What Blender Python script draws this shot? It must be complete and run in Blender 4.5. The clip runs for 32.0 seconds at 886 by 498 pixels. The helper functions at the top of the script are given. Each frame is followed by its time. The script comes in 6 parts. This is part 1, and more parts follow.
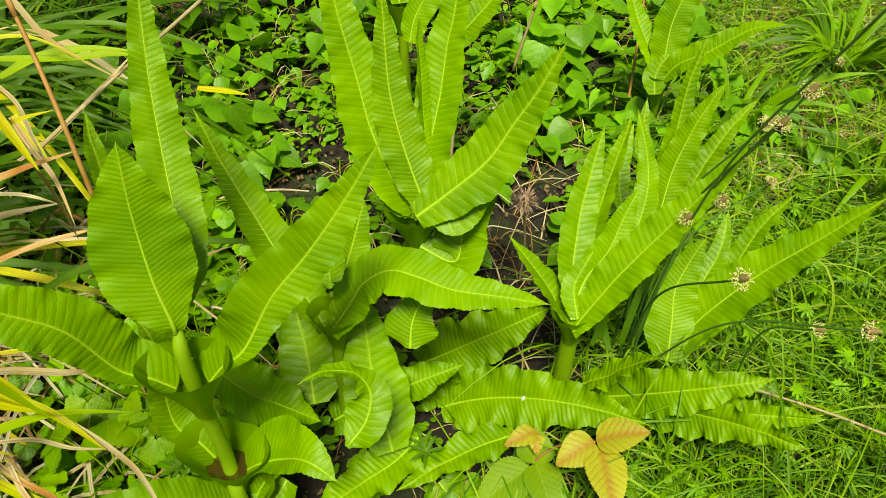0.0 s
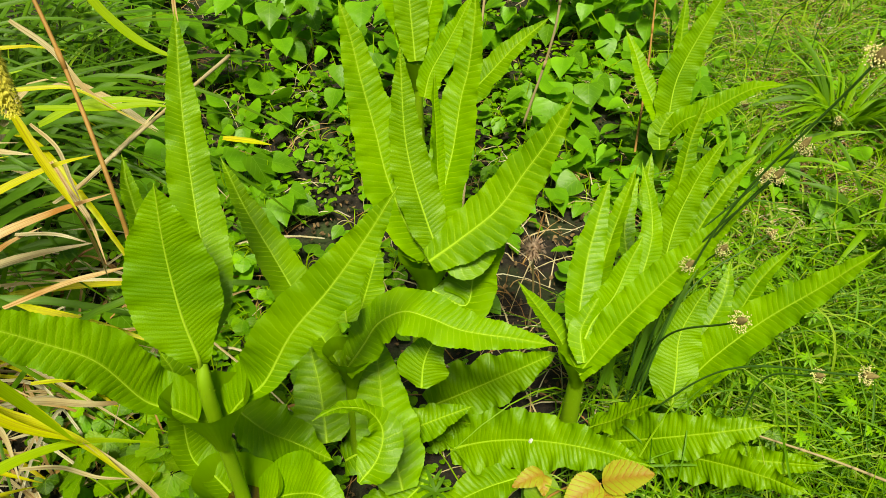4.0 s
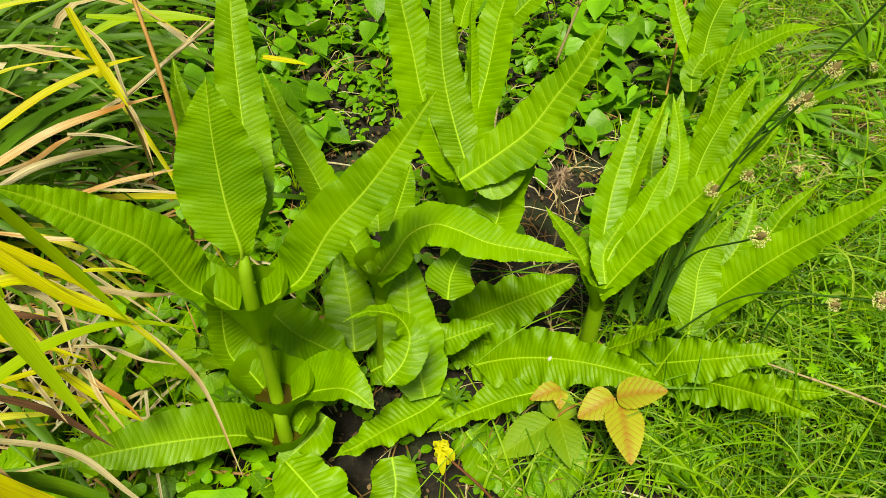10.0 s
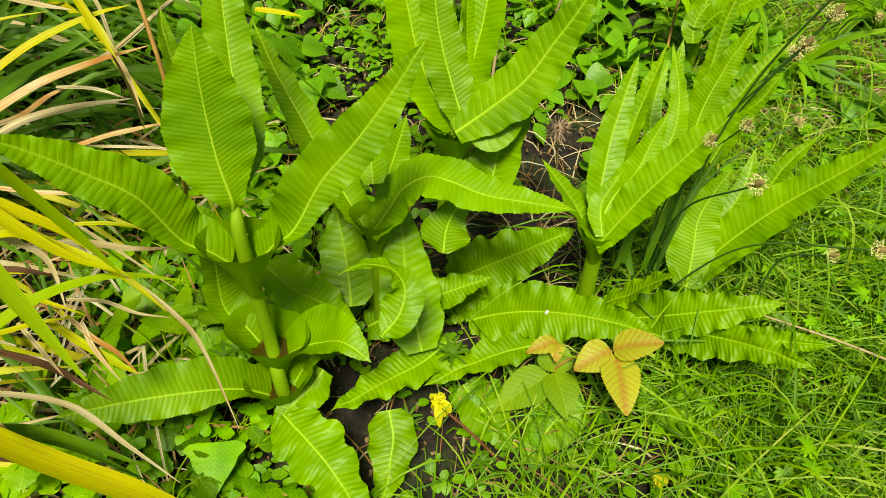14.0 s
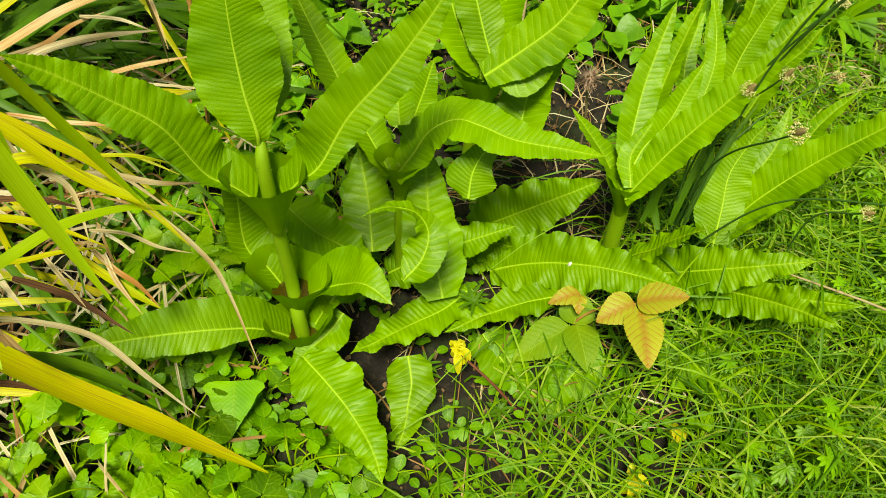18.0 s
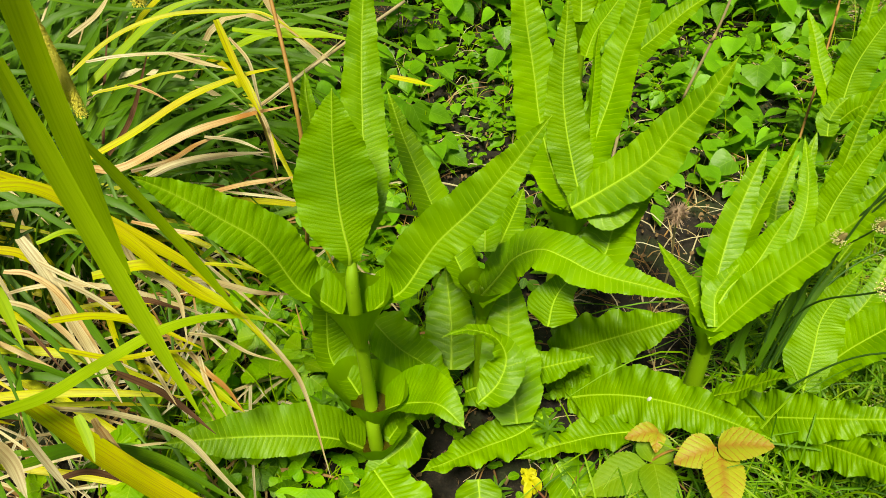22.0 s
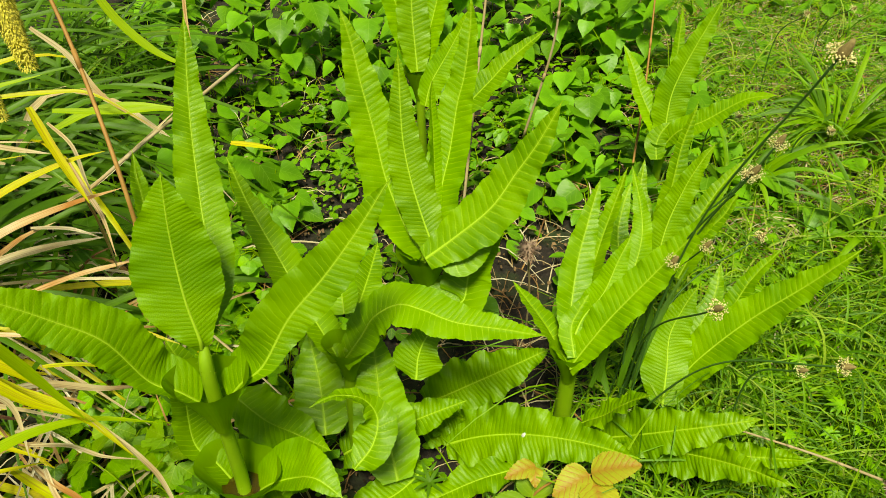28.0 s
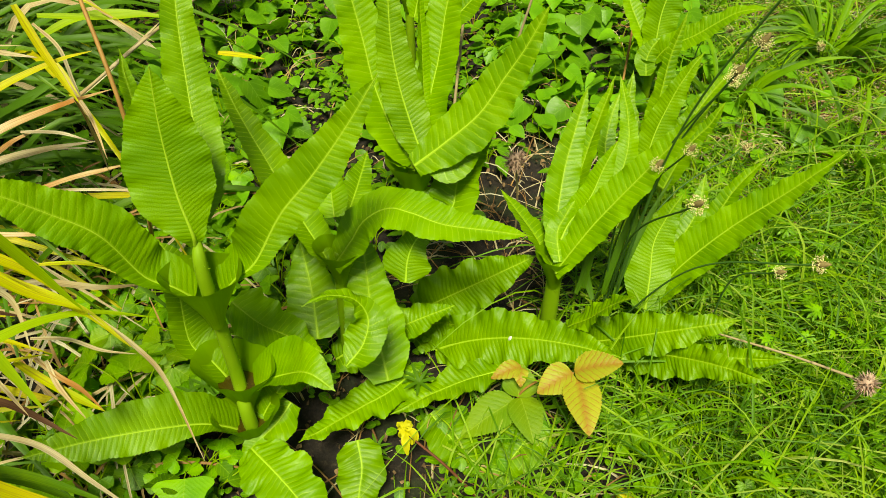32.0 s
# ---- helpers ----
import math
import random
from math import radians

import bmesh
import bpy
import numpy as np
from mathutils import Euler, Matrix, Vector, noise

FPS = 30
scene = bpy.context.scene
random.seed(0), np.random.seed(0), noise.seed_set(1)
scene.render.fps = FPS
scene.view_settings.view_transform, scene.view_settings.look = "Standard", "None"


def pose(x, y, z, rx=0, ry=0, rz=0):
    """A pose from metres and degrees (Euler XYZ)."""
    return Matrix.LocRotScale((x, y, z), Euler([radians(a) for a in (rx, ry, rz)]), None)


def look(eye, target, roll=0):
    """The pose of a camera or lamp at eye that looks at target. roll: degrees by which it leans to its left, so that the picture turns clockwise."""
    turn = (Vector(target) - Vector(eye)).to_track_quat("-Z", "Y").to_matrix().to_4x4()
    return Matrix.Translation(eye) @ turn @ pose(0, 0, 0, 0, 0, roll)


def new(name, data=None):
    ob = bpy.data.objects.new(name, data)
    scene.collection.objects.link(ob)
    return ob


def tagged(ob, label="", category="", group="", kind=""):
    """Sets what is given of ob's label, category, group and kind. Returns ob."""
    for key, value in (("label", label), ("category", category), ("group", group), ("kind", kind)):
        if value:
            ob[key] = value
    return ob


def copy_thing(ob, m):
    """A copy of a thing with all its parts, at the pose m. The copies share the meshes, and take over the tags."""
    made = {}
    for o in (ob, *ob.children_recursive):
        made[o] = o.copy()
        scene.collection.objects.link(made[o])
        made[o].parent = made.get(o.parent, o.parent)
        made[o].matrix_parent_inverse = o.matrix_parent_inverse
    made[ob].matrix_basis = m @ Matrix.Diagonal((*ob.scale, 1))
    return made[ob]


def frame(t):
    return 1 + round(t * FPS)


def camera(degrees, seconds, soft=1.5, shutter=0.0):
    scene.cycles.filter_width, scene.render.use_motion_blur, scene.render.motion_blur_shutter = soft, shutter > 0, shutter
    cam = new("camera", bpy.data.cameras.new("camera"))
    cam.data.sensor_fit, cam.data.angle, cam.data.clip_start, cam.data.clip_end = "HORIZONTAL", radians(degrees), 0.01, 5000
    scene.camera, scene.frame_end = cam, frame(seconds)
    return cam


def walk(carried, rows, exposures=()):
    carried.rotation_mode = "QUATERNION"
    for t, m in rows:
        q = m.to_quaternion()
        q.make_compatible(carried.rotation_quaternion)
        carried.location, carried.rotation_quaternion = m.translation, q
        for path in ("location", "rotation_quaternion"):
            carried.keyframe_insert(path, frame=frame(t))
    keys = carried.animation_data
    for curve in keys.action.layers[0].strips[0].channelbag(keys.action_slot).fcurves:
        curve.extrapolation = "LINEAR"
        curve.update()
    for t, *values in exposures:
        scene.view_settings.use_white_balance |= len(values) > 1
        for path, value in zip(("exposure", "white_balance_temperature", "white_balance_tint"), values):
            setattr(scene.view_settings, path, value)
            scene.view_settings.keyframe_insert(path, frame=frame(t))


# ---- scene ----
cam = camera(60.89, 32.0, 0.5)
PATH = [
    (0, pose(0.0158, 0.1154, 1.1632, 43.198, -0.187, -3.109)),
    (0.5, pose(0.0099, 0.1202, 1.1634, 43.348, -0.160, -2.839)),
    (1, pose(0.0081, 0.1157, 1.1697, 44.046, -0.250, -2.526)),
    (1.5, pose(0.0110, 0.1030, 1.1740, 45.654, -0.285, -2.270)),
    (2, pose(0.0151, 0.0895, 1.1802, 45.785, -0.205, -2.206)),
    (2.5, pose(0.0156, 0.0873, 1.1802, 45.995, -0.174, -2.190)),
    (3, pose(0.0141, 0.0894, 1.1808, 46.243, -0.235, -2.133)),
    (3.5, pose(0.0128, 0.0839, 1.1822, 46.791, -0.288, -2.088)),
    (5.5, pose(-0.0050, 0.0190, 1.2055, 48.530, -0.207, -2.117)),
    (6, pose(0.0001, 0.0046, 1.2094, 48.959, -0.058, -1.850)),
    (6.5, pose(0.0018, -0.0026, 1.2098, 49.374, 0.122, -1.641)),
    (7, pose(0.0018, -0.0010, 1.2070, 49.484, 0.269, -1.365)),
    (7.5, pose(-0.0004, 0.0002, 1.2057, 49.546, 0.380, -1.219)),
    (8, pose(0.0008, -0.0044, 1.2049, 49.586, 0.458, -0.821)),
    (8.5, pose(0.0017, -0.0058, 1.2014, 49.518, 0.379, -0.471)),
    (9, pose(-0.0000, -0.0000, 1.1899, 48.002, 0.098, -0.089)),
    (9.5, pose(-0.0028, 0.0029, 1.1706, 44.986, -0.368, 0.354)),
    (10, pose(-0.0034, -0.0021, 1.1686, 44.115, -0.842, 0.810)),
    (10.5, pose(0.0024, -0.0031, 1.1658, 43.628, -0.886, 0.816)),
    (11, pose(0.0030, -0.0017, 1.1635, 43.403, -0.818, 0.762)),
    (11.5, pose(0.0033, -0.0025, 1.1593, 43.140, -0.805, 0.750)),
    (12, pose(0.0076, -0.0053, 1.1570, 42.661, -0.755, 0.809)),
    (12.5, pose(0.0109, -0.0069, 1.1571, 42.238, -0.625, 0.802)),
    (13, pose(0.0097, -0.0074, 1.1570, 41.936, -0.522, 0.776)),
    (13.5, pose(0.0091, -0.0062, 1.1564, 41.603, -0.474, 0.747)),
    (14, pose(0.0087, -0.0070, 1.1519, 41.308, -0.431, 0.727)),
    (14.5, pose(0.0056, -0.0070, 1.1378, 40.807, -0.418, 0.852)),
    (16.5, pose(-0.0059, -0.0147, 1.1268, 39.108, -0.894, 1.928)),
    (17, pose(-0.0053, -0.0165, 1.1248, 38.792, -0.940, 2.284)),
    (17.5, pose(-0.0031, -0.0142, 1.1244, 38.553, -0.812, 2.521)),
    (18, pose(-0.0048, -0.0151, 1.1237, 38.370, -0.760, 2.858)),
    (18.5, pose(-0.0031, -0.0253, 1.1297, 38.927, -0.767, 4.046)),
    (19, pose(-0.0009, -0.0226, 1.1331, 40.291, 0.013, 6.470)),
    (19.5, pose(0.0054, -0.0210, 1.1488, 42.971, 1.062, 9.109)),
    (20, pose(0.0111, -0.0199, 1.1561, 44.527, 1.220, 9.946)),
    (20.5, pose(0.0087, -0.0191, 1.1608, 45.744, 1.326, 10.372)),
    (21, pose(0.0082, -0.0129, 1.1636, 45.991, 1.474, 10.524)),
    (21.5, pose(0.0068, -0.0111, 1.1624, 46.081, 1.584, 10.321)),
    (22, pose(0.0077, -0.0133, 1.1635, 46.418, 1.569, 10.385)),
    (22.5, pose(0.0002, -0.0085, 1.1625, 46.823, 1.435, 10.329)),
    (23, pose(0.0003, -0.0038, 1.1653, 47.144, 1.366, 10.254)),
    (23.5, pose(-0.0025, 0.0145, 1.1700, 47.302, 1.315, 9.970)),
    (24, pose(-0.0071, 0.0338, 1.1665, 47.378, 1.238, 9.596)),
    (24.5, pose(-0.0005, 0.0491, 1.1697, 47.472, 0.906, 8.950)),
    (25, pose(0.0112, 0.0585, 1.1765, 47.722, 0.242, 7.090)),
    (25.5, pose(0.0229, 0.0678, 1.1874, 48.860, 0.670, 5.029)),
    (26, pose(0.0269, 0.0711, 1.1854, 49.228, 0.609, 2.491)),
    (26.5, pose(0.0265, 0.0654, 1.1821, 49.287, 0.079, 1.092)),
    (28.5, pose(0.0355, -0.0058, 1.1882, 48.680, 0.237, -1.509)),
    (29, pose(0.0284, -0.0163, 1.1829, 48.039, 0.219, -1.621)),
    (29.5, pose(0.0266, -0.0265, 1.1758, 46.925, 0.108, -1.636)),
    (30, pose(0.0253, -0.0383, 1.1722, 45.847, -0.060, -1.510)),
    (30.5, pose(0.0278, -0.0432, 1.1708, 45.277, -0.169, -1.525)),
    (31, pose(0.0314, -0.0404, 1.1667, 44.896, -0.238, -1.558)),
    (31.5, pose(0.0373, -0.0383, 1.1657, 44.568, -0.173, -1.595)),
    (32, pose(0.0380, -0.0377, 1.1649, 44.234, -0.290, -1.635)),
]
walk(cam, PATH, [(0.0, 0.83, 7850, -3), (32.0, 0.83, 7850, -3)])

# ---- light: bright overcast sky ----
world = bpy.data.worlds.new("sky")
scene.world = world
world.use_nodes = True
wn = world.node_tree
bg = wn.nodes["Background"]
sky = wn.nodes.new("ShaderNodeTexSky")
sky.sky_type = "NISHITA"
sky.sun_disc = False
sky.sun_elevation, sky.sun_rotation = radians(65), radians(188)
sky.dust_density, sky.ozone_density = 3.0, 0.6
wn.links.new(sky.outputs[0], bg.inputs[0])
bg.inputs[1].default_value = 0.038
sun_data = bpy.data.lights.new("sun", "SUN")
sun_data.energy, sun_data.angle, sun_data.color = 3.5, radians(14), (1.0, 0.96, 0.88)
new("sun", sun_data).matrix_world = look((-0.16, -0.65, 2.70), (0, 0.6, 0))


# ---- materials ----
def shader(name):
    m = bpy.data.materials.new(name)
    m.use_nodes = True
    return m, m.node_tree, m.node_tree.nodes["Principled BSDF"]


def node(nt, kind, **values):
    n = nt.nodes.new(kind)
    for k, v in values.items():
        n.inputs[k.replace("_", " ")].default_value = v
    return n


def math_node(nt, op, a, b=None):
    n = nt.nodes.new("ShaderNodeMath")
    n.operation = op
    for i, v in enumerate((a, b)):
        if v is None:
            continue
        if isinstance(v, (int, float)):
            n.inputs[i].default_value = v
        else:
            nt.links.new(v, n.inputs[i])
    return n.outputs[0]


def mix(nt, fac, a, b, mode="MIX"):
    n = nt.nodes.new("ShaderNodeMix")
    n.data_type, n.blend_type = "RGBA", mode
    for sock, v in ((n.inputs[0], fac), (n.inputs[6], a), (n.inputs[7], b)):
        if isinstance(v, (int, float)):
            sock.default_value = v
        elif isinstance(v, tuple):
            sock.default_value = (*v, 1)
        else:
            nt.links.new(v, sock)
    return n.outputs[2]


def ramp(nt, fac, *stops):
    n = nt.nodes.new("ShaderNodeValToRGB")
    while len(n.color_ramp.elements) < len(stops):
        n.color_ramp.elements.new(0.5)
    for e, (p, c) in zip(n.color_ramp.elements, stops):
        e.position, e.color = p, (*c, 1)
    nt.links.new(fac, n.inputs[0])
    return n.outputs[0]


def translucent(nt, bsdf, colour, amount):
    out = nt.nodes["Material Output"]
    tr = nt.nodes.new("ShaderNodeBsdfTranslucent")
    mx = nt.nodes.new("ShaderNodeMixShader")
    mx.inputs[0].default_value = amount
    nt.links.new(colour, tr.inputs[0])
    nt.links.new(bsdf.outputs[0], mx.inputs[1])
    nt.links.new(tr.outputs[0], mx.inputs[2])
    nt.links.new(mx.outputs[0], out.inputs[0])


def ribbed_leaf(name, dark, mid, light, pitch, slant, rib, gloss=0.5, vary=0.12, vein_mix=0.5, thin=0.3, bump_size=0.0006, fade_at=50.0):
    """A leaf with a pale midrib and side veins, laid out by a UV map in metres (along, across)."""
    m, nt, b = shader(name)
    uv = nt.nodes.new("ShaderNodeUVMap")
    sep = nt.nodes.new("ShaderNodeSeparateXYZ")
    nt.links.new(uv.outputs[0], sep.inputs[0])
    noi = node(nt, "ShaderNodeTexNoise", Scale=75.0, Detail=5.0, Roughness=0.6)
    geo = nt.nodes.new("ShaderNodeTexCoord")
    nt.links.new(geo.outputs["Object"], noi.inputs["Vector"])
    big = node(nt, "ShaderNodeTexNoise", Scale=14.0, Detail=2.0)
    nt.links.new(geo.outputs["Object"], big.inputs["Vector"])
    across = math_node(nt, "ABSOLUTE", sep.outputs[1])
    wob = math_node(nt, "MULTIPLY", math_node(nt, "SUBTRACT", noi.outputs[0], 0.5), pitch * 0.6)
    along = math_node(nt, "ADD", math_node(nt, "SUBTRACT", sep.outputs[0], math_node(nt, "MULTIPLY", across, slant)), wob)
    wave = math_node(nt, "COSINE", math_node(nt, "MULTIPLY", along, 2 * math.pi / pitch))
    wave01 = math_node(nt, "ADD", math_node(nt, "MULTIPLY", wave, 0.5), 0.5)
    patch = node(nt, "ShaderNodeTexNoise", Scale=45.0, Detail=2.0)
    nt.links.new(geo.outputs["Object"], patch.inputs["Vector"])
    seen = ramp(nt, patch.outputs[0], (0.30, (0.15, 0.15, 0.15)), (0.62, (1, 1, 1)))
    vein = math_node(nt, "MULTIPLY", math_node(nt, "POWER", wave01, 18.0), seen)
    fade = math_node(nt, "MAXIMUM", math_node(nt, "SUBTRACT", 1.0, math_node(nt, "DIVIDE", across, pitch * fade_at)), 0.12)
    vein = math_node(nt, "MULTIPLY", vein, fade)
    net = nt.nodes.new("ShaderNodeTexVoronoi")
    net.feature = "DISTANCE_TO_EDGE"
    net.inputs["Scale"].default_value = 2.2 / pitch
    nt.links.new(uv.outputs[0], net.inputs["Vector"])
    cell = math_node(nt, "MINIMUM", math_node(nt, "MULTIPLY", net.outputs[0], 4.0), 1.0)
    ribf = math_node(nt, "SUBTRACT", 1.0, math_node(nt, "MINIMUM", math_node(nt, "DIVIDE", across, rib), 1.0))
    ribf = math_node(nt, "POWER", ribf, 0.8)
    info = nt.nodes.new("ShaderNodeObjectInfo")
    base = ramp(nt, big.outputs[0], (0.3, dark), (0.7, mid))
    hsv = nt.nodes.new("ShaderNodeHueSaturation")
    nt.links.new(base, hsv.inputs["Color"])
    nt.links.new(math_node(nt, "ADD", math_node(nt, "MULTIPLY", info.outputs["Random"], 2 * vary), 1 - vary), hsv.inputs["Value"])
    col = mix(nt, math_node(nt, "MULTIPLY", vein, vein_mix), hsv.outputs[0], light)
    col = mix(nt, math_node(nt, "MULTIPLY", ribf, 0.5), col, light)
    nt.links.new(col, b.inputs["Base Color"])
    b.inputs["Roughness"].default_value = gloss
    b.inputs["Specular IOR Level"].default_value = 0.28
    bump = node(nt, "ShaderNodeBump", Strength=0.9, Distance=bump_size)
    h = math_node(nt, "ADD", math_node(nt, "MULTIPLY", wave01, -0.30), math_node(nt, "ADD", math_node(nt, "MULTIPLY", noi.outputs[0], 0.30), math_node(nt, "MULTIPLY", cell, 0.18)))
    nt.links.new(h, bump.inputs["Height"])
    nt.links.new(bump.outputs[0], b.inputs["Normal"])
    translucent(nt, b, col, thin)
    return m


def blade_material(name, stops, thin=0.3, rough=0.5, streak=700.0, streaked=(0.05, 0.13, 0.006), patchy=0.5):
    """Grass-like blades: the colour varies from blade to blade and along each one."""
    m, nt, b = shader(name)
    uv = nt.nodes.new("ShaderNodeUVMap")
    geo = nt.nodes.new("ShaderNodeNewGeometry")
    noi = node(nt, "ShaderNodeTexNoise", Scale=9.0, Detail=3.0)
    tex = nt.nodes.new("ShaderNodeTexCoord")
    nt.links.new(tex.outputs["Object"], noi.inputs["Vector"])
    f = math_node(nt, "ADD", math_node(nt, "MULTIPLY", geo.outputs["Random Per Island"], 0.8), math_node(nt, "MULTIPLY", math_node(nt, "SUBTRACT", noi.outputs[0], 0.5), patchy))
    col = ramp(nt, f, *stops)
    sep = nt.nodes.new("ShaderNodeSeparateXYZ")
    nt.links.new(uv.outputs[0], sep.inputs[0])
    comb = nt.nodes.new("ShaderNodeCombineXYZ")
    nt.links.new(math_node(nt, "MULTIPLY", sep.outputs[0], 9.0), comb.inputs[0])
    nt.links.new(math_node(nt, "MULTIPLY", sep.outputs[1], streak), comb.inputs[1])
    nt.links.new(math_node(nt, "MULTIPLY", geo.outputs["Random Per Island"], 50.0), comb.inputs[2])
    grain = node(nt, "ShaderNodeTexNoise", Scale=1.0, Detail=4.0, Roughness=0.65)
    nt.links.new(comb.outputs[0], grain.inputs["Vector"])
    col = mix(nt, ramp(nt, grain.outputs[0], (0.42, (0, 0, 0)), (0.75, (1, 1, 1))), col, streaked)
    keel = math_node(nt, "SUBTRACT", 1.0, math_node(nt, "MINIMUM", math_node(nt, "DIVIDE", math_node(nt, "ABSOLUTE", sep.outputs[1]), 0.0012), 1.0))
    col = mix(nt, math_node(nt, "MULTIPLY", keel, 0.35), col, streaked)
    bp = node(nt, "ShaderNodeBump", Strength=0.6, Distance=0.0006)
    nt.links.new(grain.outputs[0], bp.inputs["Height"])
    nt.links.new(bp.outputs[0], b.inputs["Normal"])
    nt.links.new(col, b.inputs["Base Color"])
    b.inputs["Roughness"].default_value = rough
    b.inputs["Specular IOR Level"].default_value = 0.3
    translucent(nt, b, col, thin)
    return m


def plain(name, a, c, scale=40.0, rough=0.7, bump=0.002, thin=0.0, spec=0.3):
    m, nt, b = shader(name)
    tex = nt.nodes.new("ShaderNodeTexCoord")
    noi = node(nt, "ShaderNodeTexNoise", Scale=scale, Detail=5.0)
    nt.links.new(tex.outputs["Object"], noi.inputs["Vector"])
    geo = nt.nodes.new("ShaderNodeNewGeometry")
    f = math_node(nt, "ADD", math_node(nt, "MULTIPLY", geo.outputs["Random Per Island"], 0.5), math_node(nt, "MULTIPLY", noi.outputs[0], 0.6))
    col = ramp(nt, f, (0.25, a), (0.8, c))
    nt.links.new(col, b.inputs["Base Color"])
    b.inputs["Roughness"].default_value = rough
    b.inputs["Specular IOR Level"].default_value = spec
    bp = node(nt, "ShaderNodeBump", Strength=0.7, Distance=bump)
    nt.links.new(noi.outputs[0], bp.inputs["Height"])
    nt.links.new(bp.outputs[0], b.inputs["Normal"])
    if thin:
        translucent(nt, b, col, thin)
    return m


TEASEL = ribbed_leaf("teasel_leaf", (0.112, 0.262, 0.002), (0.19, 0.375, 0.003), (0.33, 0.52, 0.02), 0.0080, 0.38, 0.0024, vein_mix=0.75, bump_size=0.0009, fade_at=6.0, thin=0.24, gloss=0.45)
LEAFCUP = ribbed_leaf("teasel_leaf_base", (0.15, 0.31, 0.004), (0.22, 0.41, 0.006), (0.32, 0.52, 0.02), 0.0080, 0.0, 0.0001, vein_mix=0.12, thin=0.48)
MIDRIB = plain("teasel_midrib", (0.24, 0.43, 0.012), (0.32, 0.50, 0.028), 30, 0.5, 0.0004)
STEM = plain("teasel_stem", (0.14, 0.30, 0.005), (0.25, 0.41, 0.015), 25, 0.5, 0.0006)
HEART = ribbed_leaf("heart_leaf", (0.10, 0.28, 0.008), (0.19, 0.44, 0.014), (0.24, 0.46, 0.04), 0.016, 0.9, 0.0012, gloss=0.4, vary=0.3, vein_mix=0.35, thin=0.38)
LOBED = ribbed_leaf("lobed_leaf", (0.07, 0.22, 0.004), (0.19, 0.41, 0.006), (0.28, 0.48, 0.02), 0.007, 0.9, 0.0010, gloss=0.45, vary=0.4, vein_mix=0.4)
BRIGHT = ribbed_leaf("bright_lobed_leaf", (0.16, 0.38, 0.006), (0.30, 0.53, 0.010), (0.44, 0.62, 0.04), 0.007, 0.9, 0.0010, gloss=0.45, vary=0.2, vein_mix=0.3, thin=0.35)
BRAMBLE = ribbed_leaf("bramble_leaf", (0.12, 0.26, 0.005), (0.21, 0.34, 0.007), (0.34, 0.48, 0.04), 0.0105, 0.9, 0.0010, gloss=0.55, vary=0.1, vein_mix=0.3, bump_size=0.0009)
RUSSET = ribbed_leaf("russet_bramble_leaf", (0.33, 0.34, 0.02), (0.42, 0.43, 0.03), (0.38, 0.10, 0.025), 0.0105, 0.9, 0.008, gloss=0.5, vary=0.1, vein_mix=0.9, bump_size=0.0009)
GRASS = blade_material("grass_blade", ((0.05, (0.035, 0.13, 0.003)), (0.40, (0.165, 0.38, 0.006)), (0.68, (0.38, 0.58, 0.016)), (0.92, (0.60, 0.58, 0.20))), 0.4, streaked=(0.12, 0.27, 0.006))
SEDGE = blade_material("sedge_green", ((0.0, (0.020, 0.070, 0.002)), (0.5, (0.085, 0.215, 0.005)), (0.85, (0.25, 0.40, 0.008)), (1.0, (0.42, 0.48, 0.05))), 0.3, streaked=(0.07, 0.15, 0.005), patchy=0.8)
SEDGE_YELLOW = blade_material("sedge_yellow", ((0.1, (0.30, 0.47, 0.006)), (0.45, (0.52, 0.56, 0.008)), (0.8, (0.64, 0.52, 0.012)), (0.95, (0.40, 0.17, 0.02)), (1.0, (0.2, 0.07, 0.015))), 0.25, streaked=(0.34, 0.25, 0.012), patchy=1.1)
SEDGE_FRESH = blade_material("sedge_fresh", ((0.0, (0.36, 0.56, 0.012)), (1.0, (0.50, 0.68, 0.02))), 0.5, streaked=(0.30, 0.50, 0.008))
STRAW = blade_material("dry_straw", ((0.0, (0.13, 0.05, 0.012)), (0.2, (0.40, 0.21, 0.05)), (0.42, (0.54, 0.46, 0.24)), (0.8, (0.72, 0.70, 0.50))), 0.15, 0.75, streaked=(0.30, 0.19, 0.08), patchy=1.0)
SEDGE_RUST = blade_material("sedge_rust", ((0.0, (0.15, 0.055, 0.014)), (0.28, (0.40, 0.19, 0.035)), (0.5, (0.56, 0.42, 0.19)), (0.85, (0.70, 0.63, 0.42))), 0.15, 0.7, streaked=(0.30, 0.11, 0.02), patchy=1.3)
RUSTDARK = blade_material("sedge_dead_brown", ((0.0, (0.05, 0.022, 0.010)), (0.6, (0.14, 0.065, 0.025)), (1.0, (0.30, 0.19, 0.09))), 0.1, 0.8, streaked=(0.05, 0.02, 0.01), patchy=1.0)
FALLEN = plain("brown_dead_leaf", (0.16, 0.07, 0.025), (0.40, 0.22, 0.09), 50, 0.8, 0.001)
DARKSTEM = plain("dark_green_stalk", (0.03, 0.09, 0.012), (0.06, 0.15, 0.02), 60, 0.5, 0.0003)
BROWNSTEM = plain("brown_stalk", (0.18, 0.08, 0.015), (0.42, 0.24, 0.06), 50, 0.6, 0.0005)
DARKRED = plain("dark_red_stem", (0.06, 0.018, 0.010), (0.18, 0.065, 0.025), 60, 0.6, 0.0005)
